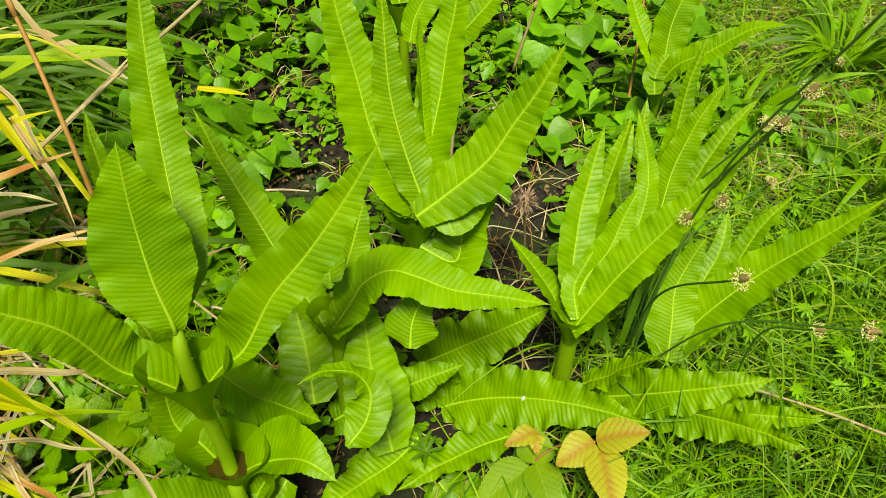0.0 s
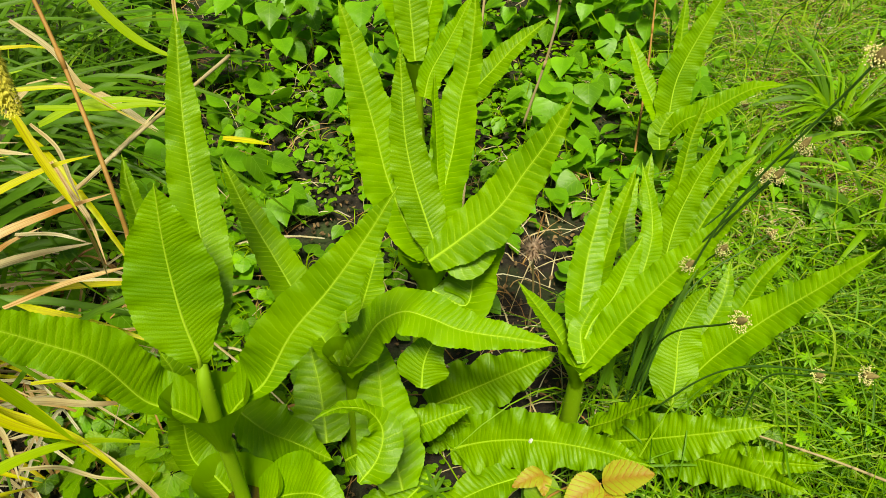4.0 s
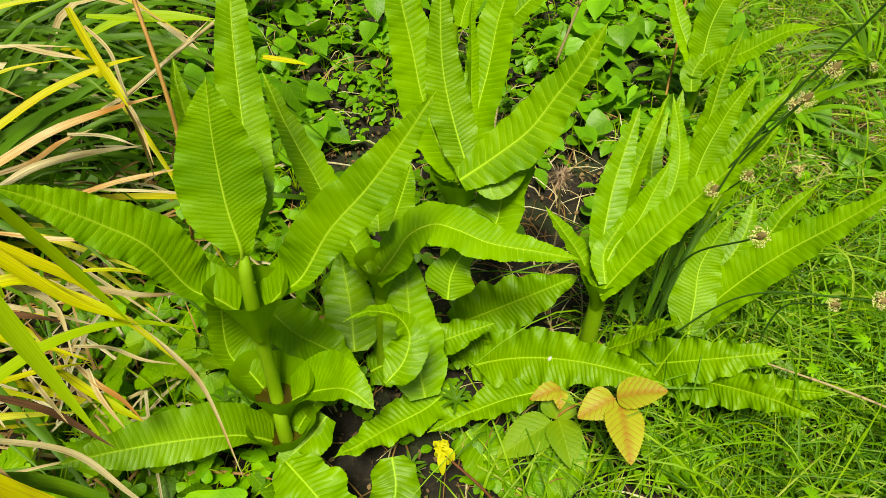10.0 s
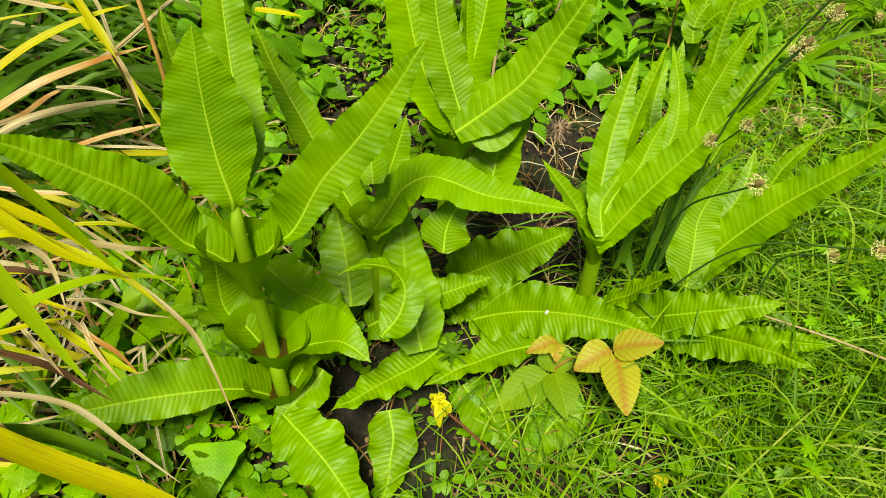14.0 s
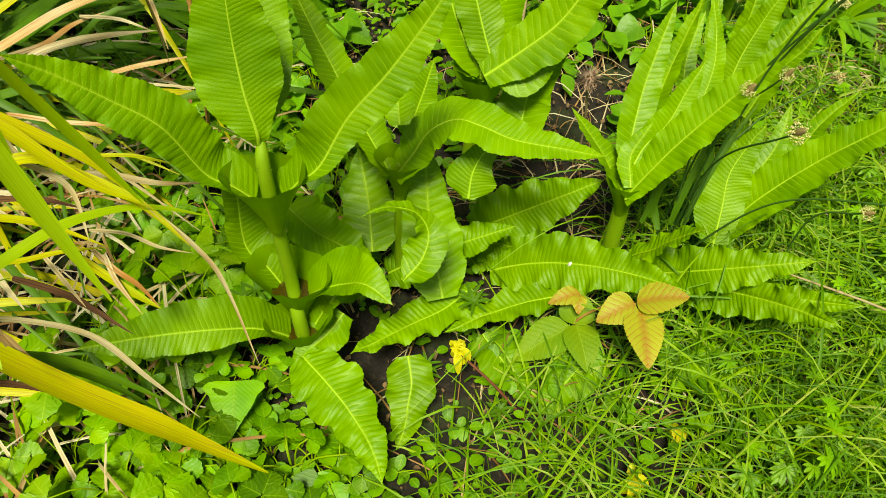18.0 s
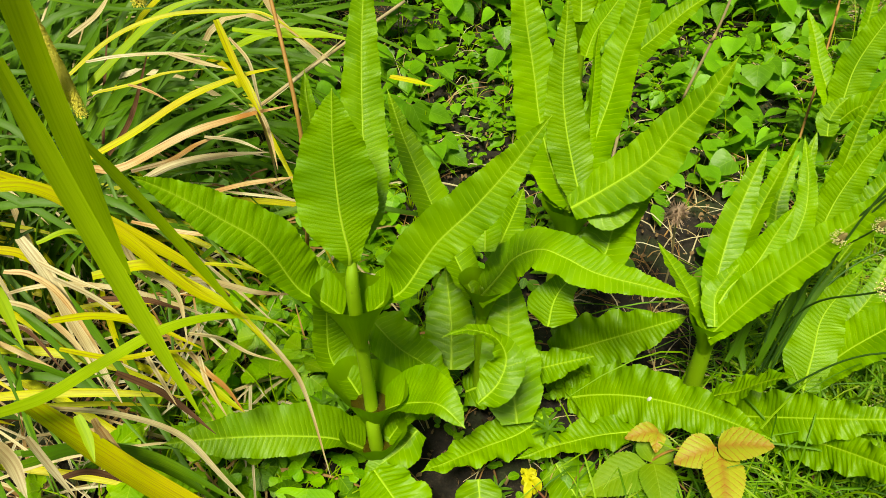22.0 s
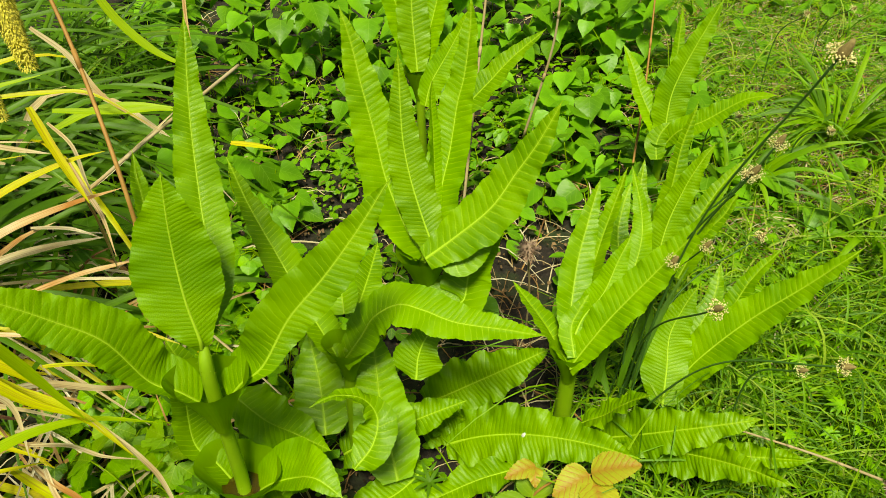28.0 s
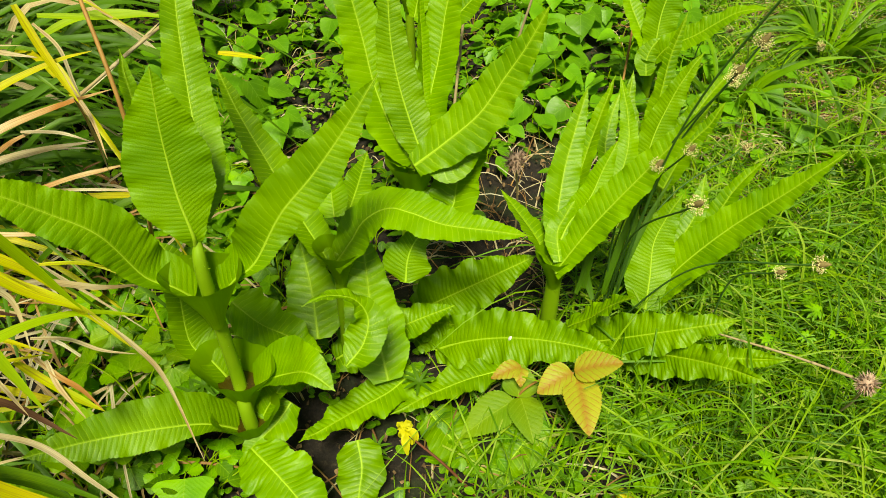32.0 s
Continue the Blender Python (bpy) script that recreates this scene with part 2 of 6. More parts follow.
HEADMAT = plain("plantain_head", (0.12, 0.085, 0.03), (0.32, 0.25, 0.09), 400, 0.8, 0.001)
ANTHER = plain("cream_anthers", (0.55, 0.47, 0.15), (0.76, 0.70, 0.36), 200, 0.8, 0.0003)
PLUME = plain("straw_plume", (0.62, 0.57, 0.06), (0.80, 0.73, 0.13), 300, 0.9, 0.0003, 0.4)
PETAL = plain("yellow_petal", (0.46, 0.46, 0.010), (0.72, 0.68, 0.03), 80, 0.6, 0.0006, 0.3)
LITTER = plain("leaf_litter", (0.035, 0.020, 0.010), (0.26, 0.17, 0.08), 60, 0.9, 0.001)
SEEDHEAD = plain("dry_seedhead", (0.22, 0.12, 0.07), (0.60, 0.44, 0.32), 200, 0.8, 0.0005)


def soil_material():
    m, nt, b = shader("dark_soil")
    tex = nt.nodes.new("ShaderNodeTexCoord")
    fine = node(nt, "ShaderNodeTexNoise", Scale=90.0, Detail=8.0, Roughness=0.7)
    coarse = node(nt, "ShaderNodeTexNoise", Scale=7.0, Detail=4.0)
    for n in (fine, coarse):
        nt.links.new(tex.outputs["Object"], n.inputs["Vector"])
    col = ramp(nt, fine.outputs[0], (0.3, (0.007, 0.005, 0.003)), (0.55, (0.020, 0.014, 0.008)), (0.75, (0.075, 0.055, 0.03)))
    moss = ramp(nt, coarse.outputs[0], (0.5, (0, 0, 0)), (0.7, (1, 1, 1)))
    col = mix(nt, math_node(nt, "MULTIPLY", moss, 0.55), col, (0.05, 0.11, 0.012))
    nt.links.new(col, b.inputs["Base Color"])
    b.inputs["Roughness"].default_value = 0.95
    bp = node(nt, "ShaderNodeBump", Strength=1.0, Distance=0.012)
    nt.links.new(fine.outputs[0], bp.inputs["Height"])
    nt.links.new(bp.outputs[0], b.inputs["Normal"])
    return m


SOIL = soil_material()


# ---- builders ----
def mesh(name, verts, faces, uvs=None, material=None, smooth=True):
    me = bpy.data.meshes.new(name)
    me.from_pydata([tuple(v) for v in verts], [], faces)
    if uvs is not None:
        layer = me.uv_layers.new(name="UVMap")
        idx = np.empty(len(me.loops), dtype=np.int32)
        me.loops.foreach_get("vertex_index", idx)
        layer.data.foreach_set("uv", np.asarray(uvs, dtype=np.float32)[idx].ravel())
    if smooth:
        me.polygons.foreach_set("use_smooth", np.ones(len(me.polygons), dtype=bool))
    if material:
        me.materials.append(material)
    me.update()
    return me


def part(name, me, parent, label="", m=None):
    ob = new(name, me)
    ob.parent = parent
    if m is not None:
        ob.matrix_basis = m
    return tagged(ob, label)


def thing(name, label, category, group="", at=(0, 0, 0), kind=""):
    ob = new(name)
    ob.empty_display_size = 0.02
    ob.location = at
    return tagged(ob, label, category, group, kind)


def bezier(a, c, b, n):
    a, c, b = (np.asarray(p, float) for p in (a, c, b))
    u = np.linspace(0, 1, n)[:, None]
    return (1 - u) ** 2 * a + 2 * u * (1 - u) * c + u ** 2 * b


def smooth_path(points, n):
    """A soft curve through a few points."""
    p = np.asarray(points, float)
    if len(p) == 2:
        return np.linspace(p[0], p[1], n)
    q = np.vstack([2 * p[0] - p[1], p, 2 * p[-1] - p[-2]])
    out = []
    for u in np.linspace(0, len(p) - 1 - 1e-6, n):
        i, f = int(u), u - int(u)
        a, b, c, d = q[i:i + 4]
        out.append(0.5 * (2 * b + (c - a) * f + (2 * a - 5 * b + 4 * c - d) * f * f + (3 * b - a - 3 * c + d) * f ** 3))
    return np.array(out)


def frames_along(path, normal):
    tan = np.gradient(path, axis=0)
    tan /= np.linalg.norm(tan, axis=1, keepdims=True)
    nrm = np.asarray(normal, float) - tan * (tan @ np.asarray(normal, float))[:, None]
    nrm /= np.linalg.norm(nrm, axis=1, keepdims=True) + 1e-9
    return tan, nrm, np.cross(tan, nrm)


def tube_data(path, radii, sides=8, off=0):
    path = np.asarray(path, float)
    tan, nrm, bi = frames_along(path, (0.31, 0.52, 0.79))
    a = np.linspace(0, 2 * math.pi, sides, endpoint=False)
    ring = nrm[:, None] * np.cos(a)[None, :, None] + bi[:, None] * np.sin(a)[None, :, None]
    v = (path[:, None] + ring * np.asarray(radii, float)[:, None, None]).reshape(-1, 3)
    n = len(path)
    f = [(off + i * sides + j, off + i * sides + (j + 1) % sides, off + (i + 1) * sides + (j + 1) % sides, off + (i + 1) * sides + j) for i in range(n - 1) for j in range(sides)]
    f += [tuple(off + j for j in reversed(range(sides))), tuple(off + (n - 1) * sides + j for j in range(sides))]
    return v, f


def tube(name, path, radii, material, sides=8):
    v, f = tube_data(path, radii, sides)
    return mesh(name, v, f, np.zeros((len(v), 2)), material)


LEAF_SEED = [0]
BLADE = [0.45, 0.80, 0.97, 1.0, 0.92, 0.78, 0.60, 0.38, 0.0]
CLASP = [0.42, 0.66, 0.88, 1.0, 0.96, 0.82, 0.62, 0.38, 0.0]
BROAD = [0.12, 0.34, 0.72, 0.95, 1.0, 0.92, 0.72, 0.42, 0.0]
HOOK = [0.04, 0.75, 1.0, 0.95, 0.75, 0.55, 0.45, 0.32, 0.0]


def value_noise(x, y, seed):
    """Smooth random relief, -1 to 1."""
    t = np.random.default_rng(seed).random((64, 64)) * 2 - 1
    xi, yi = np.floor(x).astype(int), np.floor(y).astype(int)
    fx, fy = x - xi, y - yi
    fx, fy = fx * fx * (3 - 2 * fx), fy * fy * (3 - 2 * fy)
    g = lambda i, j: t[(xi + i) % 64, (yi + j) % 64]
    return (g(0, 0) * (1 - fx) + g(1, 0) * fx) * (1 - fy) + (g(0, 1) * (1 - fx) + g(1, 1) * fx) * fy


def resample(path):
    s = np.r_[0, np.cumsum(np.linalg.norm(np.diff(path, axis=0), axis=1))]
    n = int(min(200, max(40, s[-1] / 0.0019)))
    even = np.linspace(0, s[-1], n)
    return np.stack([np.interp(even, s, path[:, k]) for k in range(3)], 1), even


def sheet(plant, path, s, ref, half, fold, crinkle, pitch, rim=None, free=None, slim=None):
    """One teasel leaf and its midrib: a V-folded sheet along a spine, quilted between its side veins and toothed.
    With rim it begins as half of the trough that a pair of leaves makes round the stem."""
    LEAF_SEED[0] += 1
    seed = LEAF_SEED[0]
    rng = random.Random(seed)
    n, nv = len(s), 22
    u = s / s[-1]
    free = np.ones(n) if free is None else free
    tan = np.gradient(path, axis=0)
    tan /= np.linalg.norm(tan, axis=1, keepdims=True)
    nrm = ref - tan * (tan * ref).sum(1, keepdims=True)
    nrm /= np.linalg.norm(nrm, axis=1, keepdims=True) + 1e-9
    side = np.cross(tan, nrm)
    v = np.linspace(-1, 1, nv + 1)[None, :]
    e, sg = np.abs(v), np.sign(v)
    S, H, FR = s[:, None], half[:, None], free[:, None]
    ph = [rng.uniform(0, 6.28) for _ in range(6)]
    phase = np.where(v > 0, ph[0], ph[1])
    if slim is not None:
        v = v * np.where(v * side[n // 8, 1] < 0, slim[:, None], 1.0)
    ragged = 0.03 + 0.10 * max(0, crinkle - 1.0)
    y = H * v * (1 + FR * e * ragged * (np.sin(2 * math.pi * S / 0.05 + phase * 2) + 0.8 * value_noise(S * 45, e * 0 + 5 * sg, seed + 300)))
    y = y + sg * e ** 4 * FR * np.minimum(1, H / 0.012) * 0.0017 * ((S / 0.0072 + phase + 0.5 * value_noise(S * 60, e * 0 + sg, seed)) % 1.0 - 0.5)
    ay = np.abs(y)
    bow = fold * (1 - 0.35 * u[:, None])
    h = FR * bow * ay * (1 - 0.30 * e)
    vein = np.cos(2 * math.pi * (S - 0.38 * ay) / (0.0080 * pitch))
    rough = value_noise(S * 50, y * 50, seed + 100)
    soft = np.minimum(1, e * 3.5)
    h = h - 0.00010 * crinkle ** 3.6 * pitch * vein * (0.75 + 0.6 * rough) * soft * np.minimum(1, H / 0.012)
    h = h + soft * crinkle ** 2.3 * (0.0012 * value_noise(S * 36, y * 36, seed + 200) + 0.0005 * rough)
    ruffle = np.sin(2 * math.pi * S / 0.058 + np.where(v > 0, ph[2], ph[3])) + 0.7 * np.sin(2 * math.pi * S / 0.026 + ph[4] * sg)
    h = h + FR * (0.0008 + 0.0060 * max(0, crinkle - 0.8)) * e ** 2.5 * ruffle * np.minimum(1, H / 0.02)
    h = h + FR * rng.uniform(-0.14, 0.14) * y * u[:, None]
    pts = path[:, None] + side[:, None] * y[:, :, None] + nrm[:, None] * h[:, :, None]
    if rim is not None:
        pts[:, :, 2] += rim[:, None] * e ** 1.5
    k = nv + 1
    faces = [(i * k + j, i * k + j + 1, (i + 1) * k + j + 1, (i + 1) * k + j) for i in range(n - 1) for j in range(nv)]
    uv = np.stack([np.broadcast_to(S / pitch, y.shape), y / pitch], 2).reshape(-1, 2)
    ob = part("leaf", mesh("leaf", pts.reshape(-1, 3), faces, uv, TEASEL), plant)
    r = np.interp(u, [0, 0.15, 0.6, 1], [0.0030, 0.0019, 0.0010, 0.0003]) * min(1.1, 2 * half.max() / 0.085)
    part("midrib", tube("midrib", path - nrm * (r[:, None] * 0.6), r, MIDRIB, 8), ob, "pale green midrib")
    return ob


def profiled(profile, u):
    x = np.linspace(0, 1, len(profile)) ** 1.15
    p = np.interp(u, x, profile)
    k = np.ones(9) / 9
    q = np.convolve(np.r_[np.full(4, p[0]), p, np.full(4, p[-1])], k, "valid")
    return np.maximum(0.012, q * np.clip((1 - u) / 0.05, 0, 1) ** 0.7)


def spine_leaf(plant, points, normal, width, turn=None, fold=0.32, crinkle=1.0, profile=BLADE, pitch=1.0):
    """A leaf along a few points from its base to its tip; it may twist from normal to turn."""
    path, s = resample(smooth_path(points, 160))
    u = s / s[-1]
    n0 = np.asarray(normal, float)
    n1 = n0 if turn is None else np.asarray(turn, float)
    ref = n0 * (1 - u[:, None]) + n1 * u[:, None]
    return sheet(plant, path, s, ref, width / 2 * profiled(profile, u), fold, crinkle, pitch)


NODES = {}


def leaf(plant, base_at, ctrl, tip, normal, width, base=0.4, fold=0.30, crinkle=1.0, node=None, size=1.0, pitch=1.0):
    """A leaf along a bend from base to tip. With a node it clasps the stem there, together with its opposite leaf."""
    normal = np.asarray(normal, float)
    if node is None:
        path, s = resample(bezier(base_at, ctrl, tip, 160))
        u = s / s[-1]
        return sheet(plant, path, s, np.tile(normal, (len(s), 1)), width / 2 * profiled([base] + BLADE[1:], u), fold, crinkle, pitch)
    q, up = np.asarray(node, float), np.array([0, 0, 1.0])
    bez = bezier(base_at, ctrl, tip, 21)
    out = bez[8] - q
    out[2] = 0
    out /= np.linalg.norm(out)
    key = (plant.name, node)
    if key in NODES:
        mirrored = -NODES[key]
        out = out * 0.4 + mirrored * 0.6 if out @ mirrored > 0 else out
        out /= np.linalg.norm(out)
    else:
        NODES[key] = out
        leaf_cup(plant, q, out, size, q[2] < 0.3)
    path, s = resample(smooth_path([q + out * 0.016 * size - up * 0.026 * size, q + out * 0.034 * size - up * 0.004 * size, q + out * 0.060 * size + up * 0.018 * size, *[b for b in bez[4::4] if np.linalg.norm(b - q) > 0.10 * size]], 200))
    u = s / s[-1]
    near = np.clip((s / size - 0.02) / 0.09, 0, 1)
    near = near * near * (3 - 2 * near)
    ref = (up * 0.75 - out * 0.65 - np.array([0, 0.35, 0])) * (1 - near[:, None]) + normal * near[:, None]
    wide = width / 2 * profiled([1.0] + CLASP[1:], u)
    half = np.interp(s / size, [0, 0.03, 0.06], [0.020, 0.030, 0.036]) * size * (1 - near) + wide * near
    rim = 0.012 * size * (1 - near)
    slim = np.interp(s / size, [0, 0.04, 0.09, 0.20], [0.75, 0.45, 0.50, 0.92])
    return sheet(plant, path, s, ref, half, fold, crinkle, pitch, rim, 0.25 + 0.75 * near, slim)


def leaf_cup(plant, q, out, size, wet=False):
    """The funnel that a pair of leaves makes round the stem, drawn out towards both leaves and lower in front, with brown water in the largest."""
    na, nh, deep = 56, 16, 0.075 * size
    across = np.array([-out[1], out[0], 0])
    if across[1] > 0:
        across = -across
    verts, uvs, water = [], [], []
    for i in range(nh + 1):
        h = i / nh
        for j in range(na):
            a = 2 * math.pi * j / na
            c, f = abs(math.cos(a)), math.sin(a)
            top_r = size * (0.030 + 0.016 * c ** 2.2)
            top_z = size * (0.013 + 0.004 * c ** 2 - 0.004 * f * (1 - c))
            r = 0.0105 + (top_r - 0.0105) * h ** 1.35
            r += 0.0012 * size * h * math.sin(7 * a + size)
            d = out * math.cos(a) + across * f
            verts.append(q + d * r + np.array([0, 0, -deep + (top_z + deep) * h]))
            uvs.append((a * 0.03 * size, h * deep))
    faces = [(i * na + j, i * na + (j + 1) % na, (i + 1) * na + (j + 1) % na, (i + 1) * na + j) for i in range(nh) for j in range(na)]
    cup = part("leaf_cup", mesh("leaf_cup", verts, faces, uvs, LEAFCUP), plant, "pale funnel of joined leaf bases")
    if not wet:
        return
    level = -0.30 * deep
    for j in range(na):
        a = 2 * math.pi * j / na
        c, f = abs(math.cos(a)), math.sin(a)
        top_z = size * (0.013 + 0.004 * c ** 2 - 0.004 * f * (1 - c))
        h = (level + deep) / (top_z + deep)
        r = (0.0105 + (size * (0.030 + 0.016 * c ** 2.2) - 0.0105) * h ** 1.35) * 0.95
        water.append(q + (out * math.cos(a) + across * f) * r + np.array([0, 0, level]))
    part("rainwater", mesh("rainwater", water, [tuple(range(na))], None, WATER, False), cup, "brown rainwater in a leaf cup")


def teasel(label):
    return thing("teasel_plant", label, "plant", "teasel plants")


def stem(plant, points, radius):
    path = smooth_path(points, 40)
    u = np.linspace(0, 1, 40)
    ob = part("stem", tube("stem", path, radius * (1.15 - 0.35 * u - 0.35 * np.clip((u - 0.8) / 0.2, 0, 1) ** 2), STEM, 12), plant, "ridged pale green stem")
    rng = random.Random(len(points))
    verts, faces = [], []
    for _ in range(70):
        p = path[rng.randrange(2, 38)]
        a = rng.uniform(0, 6.28)
        d = np.array([math.cos(a), math.sin(a), 0.2])
        q = p + d * radius * 0.9
        o = len(verts)
        verts += [q + np.array([0, 0, 0.001]), q - np.array([0, 0, 0.001]), q + d * 0.004]
        faces.append((o, o + 1, o + 2))
    tagged(part("stem_fuzz", mesh("stem_fuzz", verts, faces, np.zeros((len(verts), 2)), MIDRIB), ob), kind="stuff")
    return ob


def water_material():
    m, nt, b = shader("brown_rainwater")
    b.inputs["Base Color"].default_value = (0.055, 0.036, 0.004, 1)
    b.inputs["Roughness"].default_value = 0.12
    b.inputs["Alpha"].default_value = 0.72
    return m


WATER = water_material()


def ribbon_data(path, widths, normal, fold=0.35, off=0):
    """A grass-like blade: two halves that meet in a keel."""
    tan, nrm, side = frames_along(path, normal)
    w = np.asarray(widths)[:, None] / 2
    v = np.stack([path - side * w + nrm * w * fold, path, path + side * w + nrm * w * fold], 1).reshape(-1, 3)
    s = np.r_[0, np.cumsum(np.linalg.norm(np.diff(path, axis=0), axis=1))]
    uv = np.stack([np.stack([s, -w[:, 0]], 1), np.stack([s, 0 * s], 1), np.stack([s, w[:, 0]], 1)], 1).reshape(-1, 2)
    f = []
    for i in range(len(path) - 1):
        a = off + 3 * i
        f += [(a, a + 1, a + 4, a + 3), (a + 1, a + 2, a + 5, a + 4)]
    return v, f, uv


def blade(parent, a, c, b, width, material, normal=(0.1, -0.6, 0.8), label="", n=26):
    path = bezier(a, c, b, n)
    u = np.linspace(0, 1, n)
    w = width * np.minimum(1, 0.6 + 2 * u) * np.minimum(1, (1.02 - u) * 3.0) ** 0.8
    v, f, uv = ribbon_data(path, w, normal)
    return part("blade", mesh("blade", v, f, uv, material), parent, label)


def long_blade(parent, points, width, material, normal, label=""):
    """A sedge blade bent along several points, narrowing to its tip."""
    path = smooth_path(points, 30)
    u = np.linspace(0, 1, 30)
    w = width * np.minimum(1, 0.7 + 2 * u) * np.minimum(1, (1.015 - u) * 2.2) ** 0.8
    v, f, uv = ribbon_data(path, w, normal)
    return part("blade", mesh("blade", v, f, uv, material), parent, label)


def flat_leaf(name, outline, length, material, cup_h=0.15, n=16, rough=0.03, seed=0):
    """A small leaf lying along +x from its stalk: outline(u) gives the half width; a shallow fold, and lobes or teeth from the outline."""
    rng = random.Random(seed)
    verts, uvs, faces = [], [], []
    v = [-1, -0.55, 0, 0.55, 1]
    for i in range(n + 1):
        u = i / n
        for w in v:
            y = outline(u) * w * length
            x = u * length + (abs(w) * outline(0.0) * -0.0)
            z = cup_h * abs(y) - 0.22 * length * u * u + rng.uniform(-1, 1) * rough * length * abs(w)
            verts.append((x, y, z))
            uvs.append((x, y))
    for i in range(n):
        faces += [(i * 5 + j, i * 5 + j + 1, i * 5 + j + 6, i * 5 + j + 5) for j in range(4)]
    return mesh(name, verts, faces, uvs, material)


def heart_outline(u):
    return (0.50 * math.sqrt(max(0.0, math.sin(math.pi * min(1, u * 0.72 + 0.28)))) if u > 0.02 else 0.30) * (1 - u ** 2.2) ** 0.8


def oval_outline(u):
    return 0.36 * math.sin(math.pi * u ** 0.8) + 0.02


def toothed_outline(u):
    """A wedge that widens to a few blunt teeth round its end."""
    return 0.42 * math.sin(math.pi * min(1, u ** 1.25 * 0.97)) ** 0.8 * (1 + 0.22 * ((u * 4.5) % 1 - 0.5)) + 0.015


def ivy_outline(u):
    return float(np.interp(u, [0, 0.06, 0.16, 0.30, 0.42, 0.60, 0.85, 1], [0.34, 0.52, 0.56, 0.42, 0.38, 0.27, 0.09, 0.0]))


def facing(at, ahead, up=(0, 0, 1)):
    x = Vector(ahead).normalized()
    y = Vector(up).cross(x).normalized()
    z = x.cross(y)
    m = Matrix((x, y, z)).transposed().to_4x4()
    m.translation = at
    return m


# ---- small plants ----
def catkin(clump, end, length, radius, lean):
    """A hanging flower spike of the sedge, thick with scales, on a stalk that arches back to the clump."""
    rng = random.Random(int(end[0] * -1000))
    end = np.asarray(end)
    top = end + np.array([lean[0], lean[1], length])
    V, F = [], []
    v, f = tube_data(np.linspace(end, top, 10), radius * 0.9 * np.array([0.3, 0.8, 1, 1, 1, 1, 1, 0.9, 0.7, 0.4]), 8)
    V += list(v)
    F += f
    for k in range(6500):
        u = rng.random()
        p = end + (top - end) * u
        a = rng.uniform(0, 6.28)
        d = np.array([math.cos(a), math.sin(a), -0.9])
        r = radius * (0.45 + 0.55 * math.sin(math.pi * min(1, 0.12 + u * 0.85)))
        q = p + d * np.array([1, 1, 0]) * r * 0.88
        t = np.array([-math.sin(a), math.cos(a), 0]) * 0.00045
        o = len(V)
        V += [q - t, q + t, q + d * r * rng.uniform(0.10, 0.30)]
        F.append((o, o + 1, o + 2))
    ob = part("flower_spike", mesh("flower_spike", V, F, None, PLUME), clump, "yellow-brown hanging flower spike")
    path = smooth_path([top, top + np.array([-0.05, 0.02, 0.12]), top + np.array([-0.35, 0.15, 0.16]), (-1.0, 0.95, 0.8), (-1.25, 1.1, 0.0)], 30)
    part("stalk", tube("stalk", path, np.linspace(0.0012, 0.003, 30), SEDGE_FRESH, 6), ob)


def stalk(name, label, points, radius, material):
    ob = thing(name, label, "stalk", "", points[-1])
    path = smooth_path(points, 24) - np.asarray(points[-1])
    part("culm", tube("culm", path, radius * np.linspace(0.8, 1.1, 24), material, 7), ob)
    for k in (7, 15):
        part("joint", tube("joint", path[k:k + 2] * 1.0, (radius * 1.15, radius * 1.12), material, 7), ob)
    return ob


def plantain_flower(clump, base, head, radius):
    rng = random.Random(int(head[0] * 1000))
    b, h = np.asarray(base), np.asarray(head)
    mid = b * 0.45 + h * 0.55 + np.array([-0.02, 0.03, 0.05])
    path = smooth_path([b, mid, h], 22)
    ob = part("flower_stalk", tube("flower_stalk", path, np.linspace(0.0019, 0.0014, 22), DARKSTEM, 6), clump, "thin dark green flower stalk")
    d = path[-1] - path[-3]
    d = d / np.linalg.norm(d)
    n, L = 9, radius * 2.6
    rad = [radius * r for r in (0.25, 0.42, 0.5, 0.5, 0.46, 0.40, 0.33, 0.24, 0.08)]
    L *= 0.85
    hp = np.array([h + d * L * i / (n - 1) for i in range(n)])
    head_ob = part("flower_head", tube("flower_head", hp, rad, HEADMAT, 10), ob, "brown flower head")
    V, F = [], []
    side = np.cross(d, (0.3, 0.2, 0.9))
    side /= np.linalg.norm(side)
    other = np.cross(d, side)
    for k in range(170):
        a = rng.uniform(0, 6.28)
        w = side * math.cos(a) + other * math.sin(a)
        p = h + d * L * rng.uniform(0.02, 0.55) + w * radius * rng.uniform(0.55, 1.45)
        s = radius * rng.uniform(0.06, 0.14)
        o = len(V)
        V += [p + e * s for e in (side, -side, other, -other, d, -d)]
        F += [(o + i, o + j, o + k2) for i, j, k2 in ((0, 2, 4), (2, 1, 4), (1, 3, 4), (3, 0, 4), (2, 0, 5), (1, 2, 5), (3, 1, 5), (0, 3, 5))]
    part("anther_ring", mesh("anther_ring", V, F, None, ANTHER), head_ob, "ring of cream anthers")


